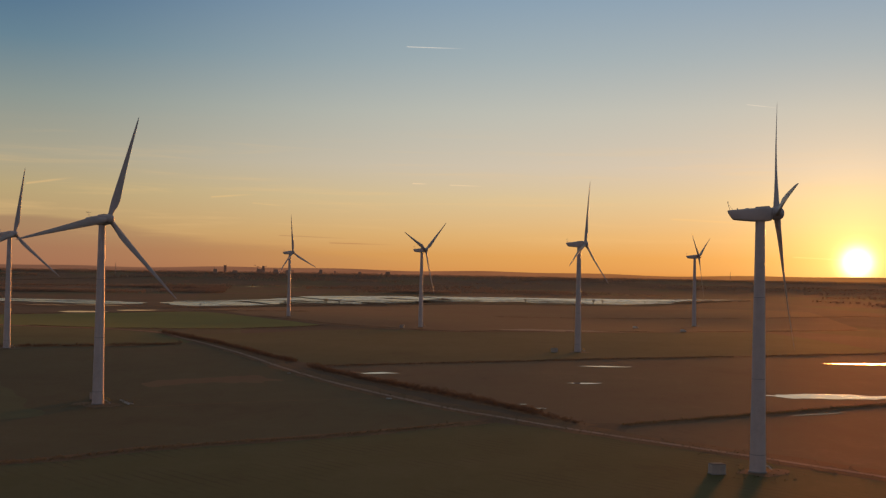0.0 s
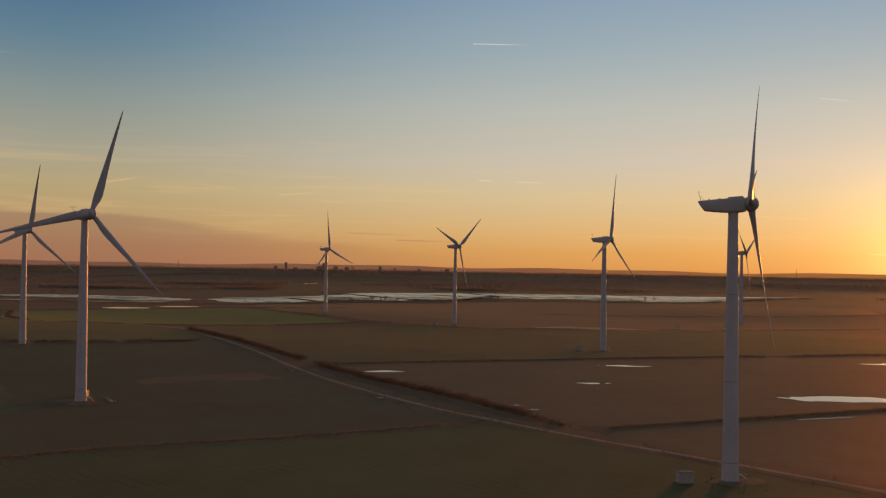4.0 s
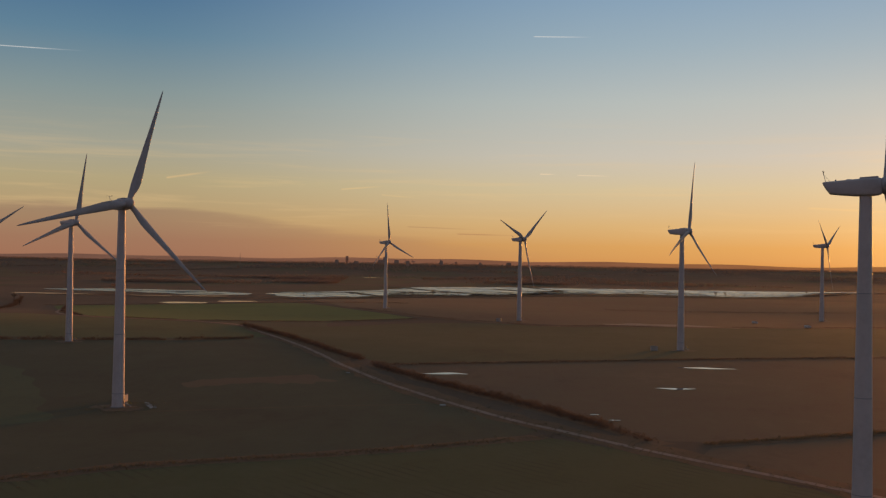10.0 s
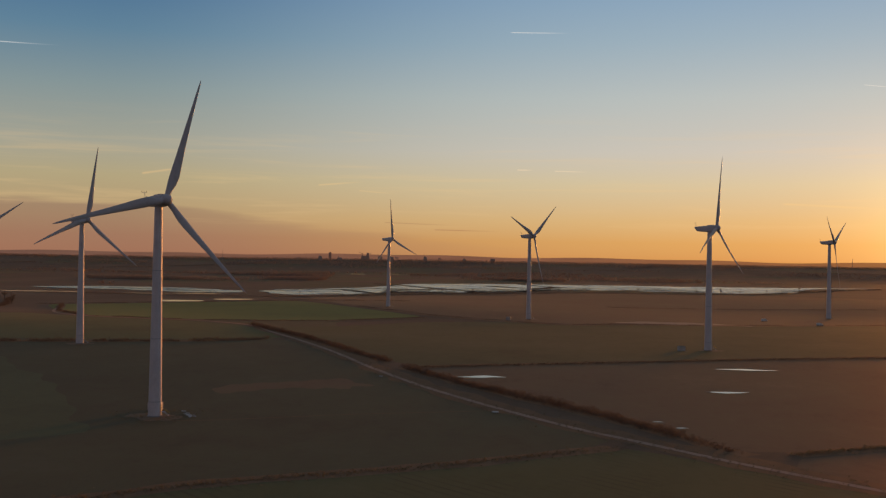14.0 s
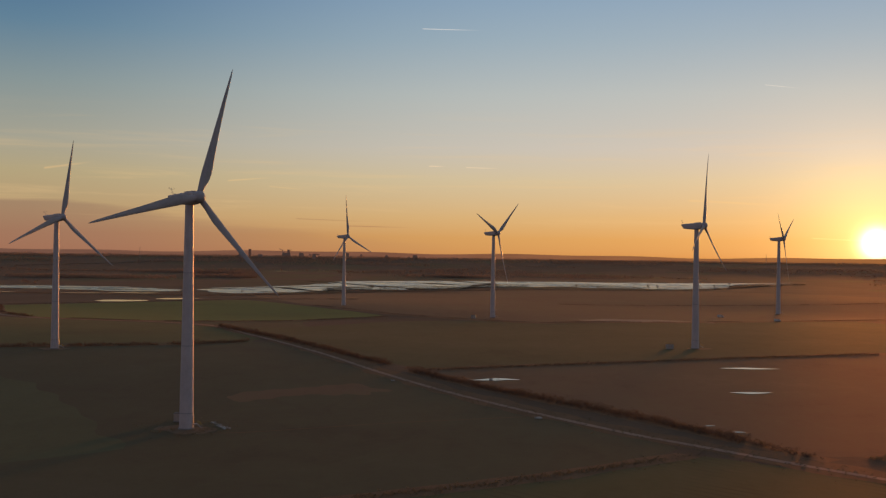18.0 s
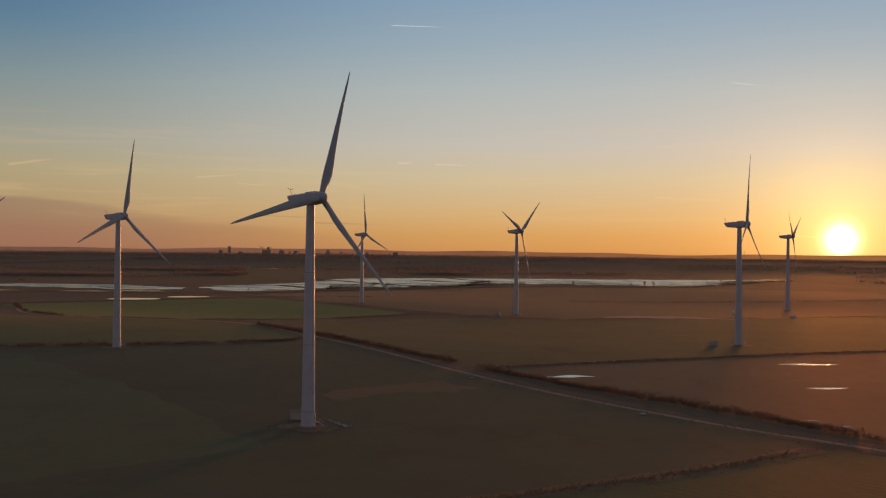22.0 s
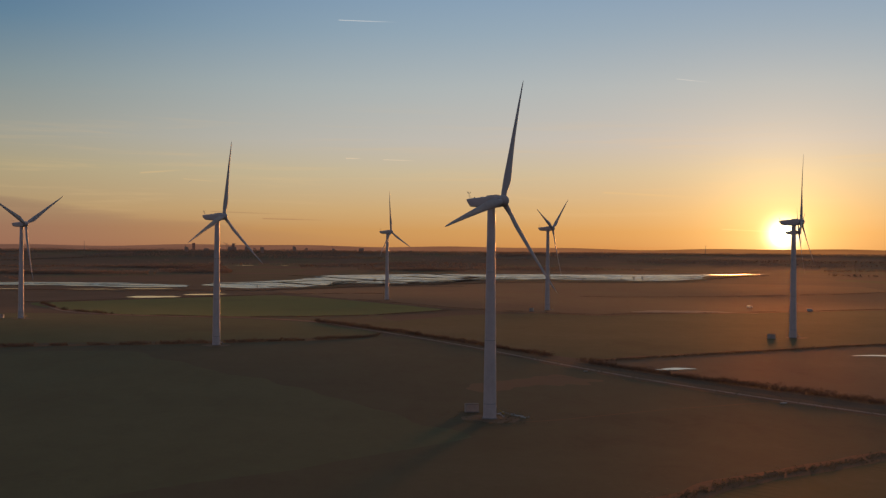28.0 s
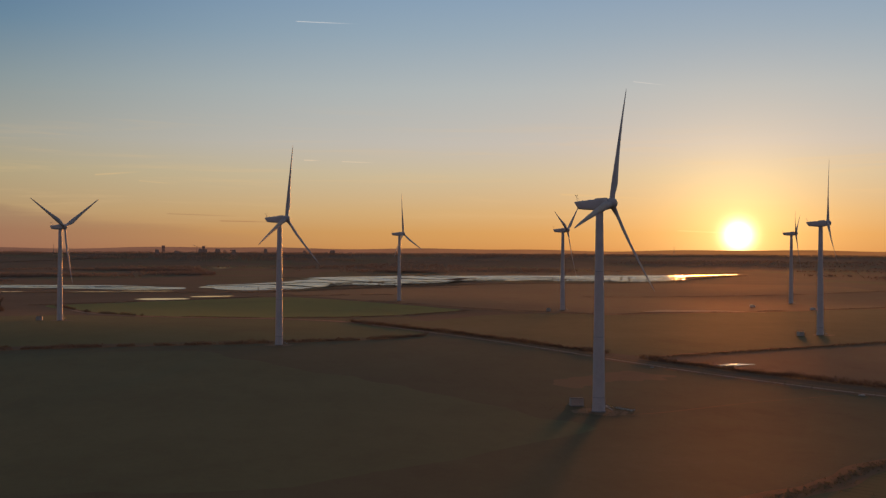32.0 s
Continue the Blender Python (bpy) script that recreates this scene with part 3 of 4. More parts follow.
field("field_5", [(-470, 1010), (-400, 1060), (-262, 1130), (-180, 1010), (-100, 905), (-180, 830), (-257, 800), (-330, 800), (-385, 860)], M_PASTURE, "bright green winter pasture")
field("field_6", [(-200, 1060), (-102, 940), (-36, 900), (13, 882), (60, 905), (136, 932), (264, 994), (420, 1060), (520, 1500), (330, 1640), (100, 1640), (-60, 1500), (-200, 1370), (-280, 1250)], M_REED, "brown rough reeds beside the wetland")
field("field_7", [(62, 346), (105, 370), (175, 409), (262, 452), (340, 500), (420, 380), (240, 170), (145, 238), (108, 280), (80, 308), (52, 338)], M_STUBBLE, "brown stubble field beside a track")
field("field_8", [(-152, 660), (-185, 625), (-240, 598), (-320, 572), (-420, 548), (-520, 620), (-480, 800), (-400, 830), (-340, 790), (-250, 770), (-205, 745)], M_MEADOW, "dull green pasture beyond a hedge")
sheet("field_9", 20, 180, 895, 990, 5.0, in_poly([(44, 918), (92, 906), (158, 922), (150, 936), (112, 952), (70, 940)], 5.0, 10.0, 3), 0.035, M_PALE, "pale strip of flattened straw stubble", "field")
sheet("field_10", -410, -120, 255, 560, 8.0, in_poly([(-270, 545), (-218, 480), (-190, 450), (-168, 412), (-146, 372), (-132, 350), (-152, 333), (-181, 308), (-215, 282), (-330, 262), (-400, 300), (-400, 530)], 4.0, 14.0, 5), 0.035, M_LEY, "greener tongue of winter crop in the ploughland", "field")
sheet("field_11", -150, -60, 425, 500, 3.0, in_poly([(-120, 436), (-122, 452), (-105, 470), (-82, 478), (-72, 470), (-80, 456), (-100, 446)], 9.0, 11.0, 8), 0.04, M_REED, "rusty patch of dead weeds in the ploughland", "field")
ribbon("verge", ROAD[2:], 13.0, 0.045, M_VERGE, "rough grass verge along a farm track", "verge", 3.0, 0.5, -1.5)
ribbon("road", ROAD, 2.5, 0.065, M_TRACK, "pale stone farm track across the fields", "road", 1.0, 0.22)
ribbon("path", [(-124, 375), (-106, 379), (-66, 399), (-24, 415)], 0.8, 0.05, M_VERGE, "faint grassed access track to a turbine", "path", 8.0, 0.4)

# ------------------------------------------------------------------ water
POOLS = [
    (-30, 507, 11, 4.2, 0.4, 1), (161, 440, 27, 9, 0.2, 2), (87, 564, 16, 3.8, 0.32, 3), (64, 479, 9, 2.6, 0.3, 4),
    (243, 608, 25, 5.5, 0.4, 5), (-380, 1114, 25, 19, 0.25, 6), (-336, 1160, 23, 15, 0.3, 7), (-1180, 2408, 40, 20, 0.25, 8),
    (-496, 2797, 26, 16, 0.25, 9), (-620, 1300, 62, 9, 0.35, 10), (-430, 1316, 30, 8, 0.35, 12), (-484, 1298, 26, 8, 0.35, 13), (-405, 2814, 14, 12, 0.25, 14)]
for cx, cy, rx, ry, rough, seed in POOLS:
    lab = "shallow flood pool reflecting the evening sky" if rx < 40 else "long narrow flood pool on far pasture"
    sheet("pond", cx - rx * 1.5, cx + rx * 1.5, cy - ry * 1.6, cy + ry * 1.6, max(0.8, min(rx, ry) / 9), (sliver if seed in (1, 3, 4, 5) else oval)(cx, cy, rx, ry, rough, seed), 0.075, M_WATER, lab, "pond")
WET = [(127 + 2.15 * k, 379.6 + 0.95 * k, 0.9 + 0.25 * (k % 3), 0.42 + 0.1 * (k % 2), k) for k in range(10)]
for cx, cy, rx, ry, seed in WET + [(31, 402, 1.5, 0.6, 14), (37, 391, 1.9, 0.7, 15)]:
    sheet("puddle", cx - rx * 1.6, cx + rx * 1.6, cy - ry * 1.7, cy + ry * 1.7, 0.3, oval(cx, cy, rx, ry, 0.3, seed), 0.07, M_WATER, "small puddle in a wheel rut", "puddle")

WIDE_BASIN = [(-392, 1440), (-372, 1520), (-330, 1585), (-285, 1680), (-262, 1790), (-262, 1890), (-199, 1969), (-52, 2046), (114, 2071), (300, 2096), (395, 2105), (487, 2140), (560, 2170), (640, 2195), (560, 2128), (500, 2085), (436, 1960), (395, 1830), (330, 1745), (268, 1705), (165, 1738), (107, 1762), (-5, 1706), (-44, 1620), (-97, 1564), (-138, 1511), (-199, 1520), (-223, 1472), (-255, 1385), (-310, 1340), (-345, 1362)]
NARROW_BASIN = [(-720, 1450), (-676, 1492), (-601, 1516), (-519, 1512), (-440, 1462), (-388, 1424), (-402, 1380), (-452, 1356), (-500, 1372), (-560, 1402), (-630, 1412)]
# low grassy banks between the pans: line, half width
BANKS = [([(-380, 1470), (-303, 1557), (-238, 1447)], 7), ([(-303, 1557), (-253, 1625), (-189, 1605)], 7), ([(-310, 1901), (-261, 1854), (-224, 1771), (-178, 1686), (-109, 1583)], 9), ([(-208, 1608), (-145, 1673), (-102, 1720), (-50, 1682)], 9),
         ([(-60, 2050), (-16, 1922), (19, 1869)], 8), ([(-106, 1878), (-58, 1801), (-21, 1786), (9, 1865)], 15), ([(60, 1990), (161, 1936), (224, 1898)], 6), ([(19, 1869), (65, 1841), (132, 1856), (240, 1850)], 10),
         ([(250, 1970), (330, 1935), (430, 1990), (540, 2110)], 4), ([(300, 1830), (370, 1850), (440, 1930)], 8), ([(120, 1770), (190, 1800), (270, 1780)], 10), ([(-455, 1480), (-520, 1440), (-600, 1455)], 4), ([(-430, 1395), (-500, 1405)], 5)]


def basin(outline, seed):
    """Open water cut into pans by low banks."""
    edge = in_poly(outline, 9.0, 26.0, seed)

    def f(x, y):
        g = edge(x, y)
        for line, w in BANKS:
            for (ax, ay), (bx, by) in zip(line, line[1:]):
                ex, ey = bx - ax, by - ay
                t = np.clip(((x - ax) * ex + (y - ay) * ey) / (ex * ex + ey * ey), 0, 1)
                g = np.minimum(g, np.hypot(x - ax - t * ex, y - ay - t * ey) - w - 4 * wobble(x, y, 16.0, seed))
        return np.minimum(g, 30 - 40 * np.maximum(0, wobble(x * 0.5, y, 22.0, 11 + seed)))
    return f


sheet("lagoon", -420, 730, 1310, 2330, 6.0, basin(WIDE_BASIN, 4), 0.35, M_RUFFLED, "wide shallow flooded wetland split by low banks", "water", 0.0)
sheet("lagoon", -740, -370, 1330, 1540, 5.0, basin(NARROW_BASIN, 9), 0.35, M_RUFFLED, "long narrow flooded meadow", "water", 0.0)

# ------------------------------------------------------------------ wind turbines
def airfoil(chord, thick, lead, twist, n=10):
    """A blade section: chord along x, thickness along y; lead is the share of the chord ahead of the axis."""
    pts = []
    for i in range(2 * n):
        a = 2 * math.pi * i / (2 * n)
        x = 0.5 * (1 - math.cos(a))
        s = 1 if i <= n else -1
        round_off = min(1.0, thick / max(chord, 1e-6))
        foil = 5 * thick * (0.2969 * math.sqrt(max(x, 0)) - 0.126 * x - 0.3516 * x * x + 0.2843 * x ** 3 - 0.1036 * x ** 4)
        oval_y = 0.5 * thick * math.sin(min(a, 2 * math.pi - a))
        k = max(0.0, min(1.0, (round_off - 0.35) / 0.6))
        y = s * (foil * (1 - k) + oval_y * k) + 0.04 * chord * (1 - k) * math.sin(math.pi * x)
        px = (lead - x) * chord
        pts.append((px * math.cos(twist) - y * math.sin(twist), px * math.sin(twist) + y * math.cos(twist)))
    return pts


def blade_mesh():
    """Root at the origin, tip along +z, leading edge towards +x, face towards +y."""
    st = [(0.9, 1.75, 1.75, 0.5, 0), (2.0, 1.75, 1.7, 0.5, 2), (3.4, 2.05, 1.5, 0.45, 12), (5.2, 2.75, 1.1, 0.37, 14), (7.5, 3.15, 0.86, 0.33, 12), (10, 3.0, 0.68, 0.32, 9.5), (14, 2.55, 0.5, 0.32, 7),
          (18, 2.15, 0.38, 0.32, 5), (22, 1.8, 0.3, 0.32, 3.5), (26, 1.5, 0.24, 0.32, 2.2), (30, 1.2, 0.18, 0.33, 1.2), (34, 0.92, 0.13, 0.34, 0.4), (37, 0.68, 0.1, 0.36, 0), (39, 0.42, 0.07, 0.4, 0), (40, 0.12, 0.03, 0.5, 0)]
    rings = []
    for r, c, t, lead, tw in st:
        bend = 0.0016 * r * r * 0.5
        rings.append([(x, y + bend, r) for x, y in airfoil(c, t, lead, radians(-tw - 3))])
    bm = loft(rings)
    bmesh.ops.recalc_face_normals(bm, faces=bm.faces)
    me = bpy.data.meshes.new("blade")
    bm.to_mesh(me)
    bm.free()
    me.materials.append(M_BLADE)
    me.polygons.foreach_set("use_smooth", [True] * len(me.polygons))
    return me


BLADE = blade_mesh()
TILT, CONE = 4.0, 2.6


def nacelle_bm():
    """The housing, rotor end towards +y."""
    out = [(-8.15, 1.2, 1.22, 1.46), (-7.95, 1.36, 0.75, 1.56), (-7.6, 1.42, 0.1, 1.6), (-6.9, 1.52, -0.95, 1.62), (-5.0, 1.62, -1.3, 1.65), (-2.0, 1.7, -1.72, 1.7), (0.5, 1.75, -1.93, 1.75), (2.3, 1.7, -1.82, 1.7), (2.8, 1.6, -1.7, 1.6), (3.0, 1.35, -1.4, 1.35)]
    rings = []
    for y, hw, lo, hi in out:
        c, h, ring = (lo + hi) / 2, (hi - lo) / 2, []
        for i in range(24):
            a = 2 * math.pi * i / 24
            e = 0.3
            ring.append((hw * math.copysign(abs(math.cos(a)) ** e, math.cos(a)), y, c + h * math.copysign(abs(math.sin(a)) ** e, math.sin(a))))
        rings.append(ring)
    return loft(rings)


def spinner_bm():
    rings = []
    for y, r in ((2.9, 1.4), (3.1, 1.66), (3.8, 1.8), (4.6, 1.76), (5.2, 1.52), (5.65, 1.1), (5.9, 0.6), (5.98, 0.12)):
        rings.append([(r * math.cos(2 * math.pi * i / 28), y, r * math.sin(2 * math.pi * i / 28)) for i in range(28)])
    return loft(rings)


def tower_radius(z):
    return 2.05 - (2.05 - 1.18) * z / 65.0


def turbine(base_z):
    """A three-bladed machine with its foot at the origin and a 65 m tower."""
    top = new("wind_turbine")
    joints = [0.35, 4.6, 24.0, 45.0, 65.0]
    for k, (a, b) in enumerate(zip(joints, joints[1:])):
        n = max(2, int((b - a) / 5))
        rings = [circle(tower_radius(a + (b - a) * i / n), a + (b - a) * i / n, 40) for i in range(n + 1)]
        sec = part("tower_section", loft(rings, caps=False), M_PAINT, top, smooth=True)
        if k:
            r = tower_radius(a)
            part("flange", loft([circle(r + 0.01, a - 0.08, 40), circle(r + 0.035, a - 0.06, 40), circle(r + 0.035, a + 0.06, 40), circle(r + 0.01, a + 0.08, 40)]), M_STEEL, sec, "dull steel flange ring", True)
    part("foundation", loft([circle(2.35, -0.6, 40), circle(2.35, 0.28, 40), circle(2.25, 0.35, 40)]), M_CONCRETE, top, "weathered round concrete footing")
    door = part("door", box((1.0, 0.10, 2.2), (0, -2.06, 2.6), 0.04), M_STEEL, top, "grey steel tower door")
    part("door_handle", box((0.06, 0.08, 0.3), (0.38, -2.14, 2.6), 0.015), M_DARK, door)
    stair = part("stair", box((1.3, 1.1, 0.12), (0, -2.66, 1.42), 0.02), M_STEEL, top, "galvanised landing and steps")
    for i in range(5):
        part("step", box((1.1, 0.26, 0.05), (0, -3.35 - 0.26 * i, 1.2 - 0.2 * i), 0.01), M_STEEL, stair)
    for s in (-0.6, 0.6):
        part("handrail", rod((s, -3.2, 2.4), (s, -4.5, 1.3), 0.05), M_YELLOW, stair, "yellow handrail")
        part("post", rod((s, -3.2, 1.4), (s, -3.2, 2.4), 0.025), M_STEEL, stair)
        part("post", rod((s, -4.5, 0.35), (s, -4.5, 1.3), 0.025), M_STEEL, stair)
    for ob in (door, stair):
        ob.matrix_basis = Matrix.Rotation(radians(214), 4, "Z")
    head = Matrix.Translation((0, 0, 66.5)) @ Matrix.Rotation(radians(TILT), 4, "X")
    part("yaw_ring", loft([circle(1.22, 64.6, 32), circle(1.45, 64.75, 32), circle(1.45, 65.2, 32)]), M_PAINT, top, "", True)
    nac = part("nacelle", nacelle_bm(), M_PAINT, top, "rounded pale grey housing", True)
    nac.matrix_basis = head
    part("roof_hatch", box((2.3, 3.6, 0.34), (0, 0.7, 1.82), 0.1), M_PAINT, nac)
    part("hatch_lid", box((1.1, 0.9, 0.2), (0, -3.2, 1.72), 0.06), M_PAINT, nac)
    mast = part("mast", rod((0, -7.5, 1.4), (0, -8.0, 3.9), 0.05), M_STEEL, nac, "thin leaning instrument mast")
    part("stay", rod((0, -6.6, 1.55), (0, -7.9, 3.2), 0.03), M_STEEL, mast)
    part("crossarm", rod((-0.9, -7.85, 3.45), (0.9, -7.85, 3.45), 0.04), M_STEEL, mast)
    for s in (-0.9, 0.9):
        part("anemometer", loft([circle(0.04, 3.45, 10, s, -7.85), circle(0.04, 3.75, 10, s, -7.85), circle(0.12, 3.77, 10, s, -7.85), circle(0.12, 3.85, 10, s, -7.85)]), M_DARK, mast)
    part("warning_lamp", loft([circle(0.14, 1.55, 12, 0.6, -5.6), circle(0.14, 1.85, 12, 0.6, -5.6), circle(0.08, 1.93, 12, 0.6, -5.6)]), M_DARK, nac)
    rotor = part("hub", spinner_bm(), M_BLADE, top, "rounded pale hub", True)
    rotor.matrix_basis = head
    return top, rotor


def fit_blades(rotor, phase):
    for k in range(3):
        a = radians(phase + 120 * k)
        b = place("blade", BLADE, rotor)
        # +z to the tip, +y ahead of the rotor; seen from ahead the phase runs clockwise
        b.matrix_basis = Matrix.Translation((0, 4.1, 0)) @ Matrix.Rotation(-a, 4, "Y") @ Matrix.Rotation(radians(-CONE), 4, "X")
        part("blade_root", loft([circle(0.98, 0.9, 24), circle(0.98, 1.55, 24), circle(0.92, 1.62, 24)]), M_BLADE, b, "root collar", True)


BESIDE = {"A": "beside a kiosk in a ploughed field", "B": "beside the farm track", "C": "standing in a low hedge", "D": "before the wetland", "E": "in a dark field", "F": "behind a ditch", "G": "far across the fields", "H": "beyond the pasture"}
for key, (x, y, z, tall, phase, facing) in TURBINES.items():
    t, rotor = turbine(z)
    fit_blades(rotor, phase)
    s = tall / 65.0
    t.matrix_basis = pose(x, y, gz(x, y), 0, 0, -facing) @ Matrix.Scale(s, 4)
    tagged(t, "pale grey three-bladed wind turbine " + BESIDE[key], "wind turbine", "wind turbines")
    r = 8.5 if key == "A" else 6.5
    sheet("gravel_pad", x - 22, x + 22, y - 16, y + 16, 1.5, oval(x + 1.5, y - 1, r, r * 0.8, 0.45, ord(key)), 0.055, M_PAD, "trodden stony pad round a turbine foot", "gravel pad")


def kiosk(x, y, turn, wide=3.6):
    """A ribbed transformer cabin with doors, vents and a flat lid."""
    top = new("transformer_kiosk")
    part("body", box((wide, 2.6, 2.3), (0, 0, 1.3), 0.04), M_KIOSK, top)
    part("plinth", box((wide + 0.2, 2.8, 0.36), (0, 0, 0.02), 0.03), M_CONCRETE, top, "concrete plinth")
    part("roof", loft([[(-sx, -sy, h), (sx, -sy, h), (sx, sy, h), (-sx, sy, h)] for sx, sy, h in ((wide / 2 + 0.12, 1.42, 2.44), (wide / 2 + 0.12, 1.42, 2.5), (wide / 2 - 0.2, 1.1, 2.6))]), M_LID, top, "shallow overhanging lid")
    n = int(wide / 0.45)
    for k in range(n):
        part("rib", box((0.09, 0.06, 2.1), (-wide / 2 + 0.25 + k * (wide - 0.5) / (n - 1), -1.32, 1.28), 0.015), M_KIOSK, top)
    d = part("door", box((1.1, 0.05, 1.9), (wide / 2 - 0.95, -1.33, 1.25), 0.02), M_KIOSK, top)
    part("handle", box((0.05, 0.06, 0.22), (wide / 2 - 1.4, -1.39, 1.2), 0.01), M_DARK, d)
    for k in range(4):
        part("louvre", box((0.7, 0.04, 0.06), (wide / 2 - 0.95, -1.37, 1.72 + 0.1 * k), 0.01), M_KIOSK, d)
    top.matrix_basis = pose(x, y, gz(x, y) + 0.06, 0, 0, turn)
    return tagged(top, "dull grey-brown ribbed transformer kiosk beside a turbine", "kiosk", "transformer kiosks")


kiosk(-129.0, 394.8, 2, 4.3)
for x, y, turn in ((70, 661, 20), (-35, 905, -10), (69.6, 266.5, 12), (-395, 736, 5)):
    kiosk(x, y, turn)

# pale rubble beside the nearest foot
rng = np.random.default_rng(5)
STONES = []
for k in range(4):
    bm = bmesh.new()
    bmesh.ops.create_icosphere(bm, subdivisions=2, radius=0.5)
    for v in bm.verts:
        v.co *= 1 + 0.35 * noise.noise(v.co * 2.1 + Vector((k * 3.0, 0, 0)))
        v.co.z *= 0.55
    me = bpy.data.meshes.new("stone")
    bm.to_mesh(me)
    bm.free()
    me.materials.append(M_STONE)
    STONES.append(me)
for i in range(34):
    k = rng.uniform(0, 1)
    x, y = -119.5 + 7.0 * k + rng.normal(0, 0.5), 394.0 - 10.5 * k + rng.normal(0, 0.6)
    s = rng.uniform(0.25, 0.75)
    ob = place("stone", STONES[i % 4])
    ob.matrix_basis = pose(x, y, gz(x, y) + 0.05 + 0.12 * s, 0, 0, rng.uniform(0, 360)) @ Matrix.Diagonal((s * 1.3, s, s, 1))
    tagged(ob, "pale broken stone in a rubble line", "stone", "rubble beside the turbine foot")
slab = part("concrete_slab", box((1.9, 1.5, 0.4), (0, 0, 0.25), 0.05), M_STONE, None, "pale concrete slab at a field corner")
slab.matrix_basis = pose(-20.5, 412, gz(-20.5, 412), 0, 0, 25)
tagged(slab, category="slab")
slab2 = part("drain_cover", box((1.6, 0.9, 0.25), (0, 0, 0.2), 0.04), M_STONE, None, "pale concrete drain cover beside the track")
slab2.matrix_basis = pose(-72, 497, gz(-72, 497), 0, 0, 10)
tagged(slab2, category="drain cover")


def van(x, y, turn):
    top = new("van")
    prof = [(-2.5, 0.5), (-2.5, 2.1), (-2.3, 2.3), (1.0, 2.3), (1.7, 1.55), (2.5, 1.3), (2.6, 0.6), (2.4, 0.45)]
    part("body", loft([[(px, w, pz) for px, pz in prof] for w in (-0.95, 0.95)]), M_CAR, top)
    part("windscreen", loft([[(1.07, w, 2.24), (1.12, w, 2.26), (1.76, w, 1.58), (1.71, w, 1.55)] for w in (-0.8, 0.8)]), M_GLASS, top, "dark windscreen")
    for s in (-1, 1):
        part("side_window", box((0.8, 0.03, 0.55), (0.6, 0.955 * s, 1.8), 0.01), M_GLASS, top)
        for px in (-1.6, 1.7):
            bm = loft([[(px + r * math.cos(2 * math.pi * i / 16), s * yy, 0.36 + r * math.sin(2 * math.pi * i / 16)) for i in range(16)] for yy, r in ((0.78, 0.34), (0.82, 0.36), (0.97, 0.36), (1.0, 0.33))])
            part("wheel", bm, M_TYRE, top, "black tyre")
    top.matrix_basis = pose(x, y, gz(x, y) + 0.06, 0, 0, turn)
    return tagged(top, "white van parked on a far field edge", "van", "parked vans")


van(219, 962, 15)
van(186, 1020, -8)


# ------------------------------------------------------------------ hedges, trees and woods
def hedge(points, height, width, density, label, seed, gaps=0.2, bank=0.0, run=0.045, mat=None):
    rng = np.random.default_rng(seed)
    if bank:
        ribbon("verge", points, bank, 0.04, M_BANK, "strip of dead grass under a hedge", "verge", seed, 0.5)
    line = smooth_line(points, 0.8)
    cen, rad = [], []
    for p in line:
        keep = noise.noise(Vector((p.x * run, p.y * run, seed)))
        if keep < -0.5 + gaps * 1.6:
            continue
        bush = noise.noise(Vector((p.x * 0.16, p.y * 0.16, seed + 9))) + 0.8 * noise.noise(Vector((p.x * 0.45, p.y * 0.45, seed + 3)))
        tall = height * (0.7 + 0.6 * (keep + 0.3) + 0.9 * max(-0.3, bush)) * rng.uniform(0.55, 1.2)
        for _ in range(density):
            x, y = p.x + rng.normal(0, width * 0.3), p.y + rng.normal(0, width * 0.3)
            z = rng.uniform(0.15, 0.8) * tall
            cen.append((x, y, gz(x, y) + z))
            rad.append(min(z + 0.2, rng.uniform(0.5, 1.0) * (0.5 + 0.25 * height)))
    quads = leaves(rng, cen, rad, 26, 0.10 + 0.02 * height, 0.85)
    quads[:, 2] = np.maximum(quads[:, 2], ground_z(quads[:, 0], quads[:, 1]) + 0.02)
    ob = place("hedge", leaf_mesh("hedge", quads, mat or M_SCRUB), None, label)
    return tagged(ob, category="hedge", kind="stuff")


hedge([(-199, 752), (-178, 716), (-146, 668), (-104, 596), (-78, 552)], 2.2, 5.5, 8, "brown leafless scrub hedge along the farm track", 1, -0.02, 9.0)
hedge([(-66, 531), (-34, 480), (-8, 443), (14, 411), (34, 376)], 2.1, 6.0, 9, "uneven brown scrub hedge along the farm track", 2, 0.0, 9.0)
hedge([(34, 376), (44, 356), (52, 345)], 1.3, 4.5, 4, "thin brown scrub at the end of a hedge", 3, 0.2, 7.0)
hedge([(-400, 536), (-320, 560), (-262, 575), (-222, 592), (-185, 613), (-158, 640)], 1.9, 2.8, 6, "low gappy row of bushes between fields", 4, 0.14, 6.0, 0.1)
hedge([(-170, 236), (-108, 269), (-77, 295), (-29, 323), (17, 357)], 0.34, 4.0, 4, "low dead growth on a field boundary", 5, 0.04, 8.0, 0.03, M_TUFT)
hedge([(61, 351), (105, 376), (175, 415), (262, 458), (340, 500)], 0.9, 3.6, 5, "low dead growth beside the stubble", 6, 0.0, 8.0, 0.03, M_TUFT)
hedge([(-60, 534), (-11, 560), (34, 582), (93, 611), (168, 642), (300, 697)], 0.9, 5.0, 4, "rough growth along a drainage ditch", 7, 0.0, 12.0, 0.03)
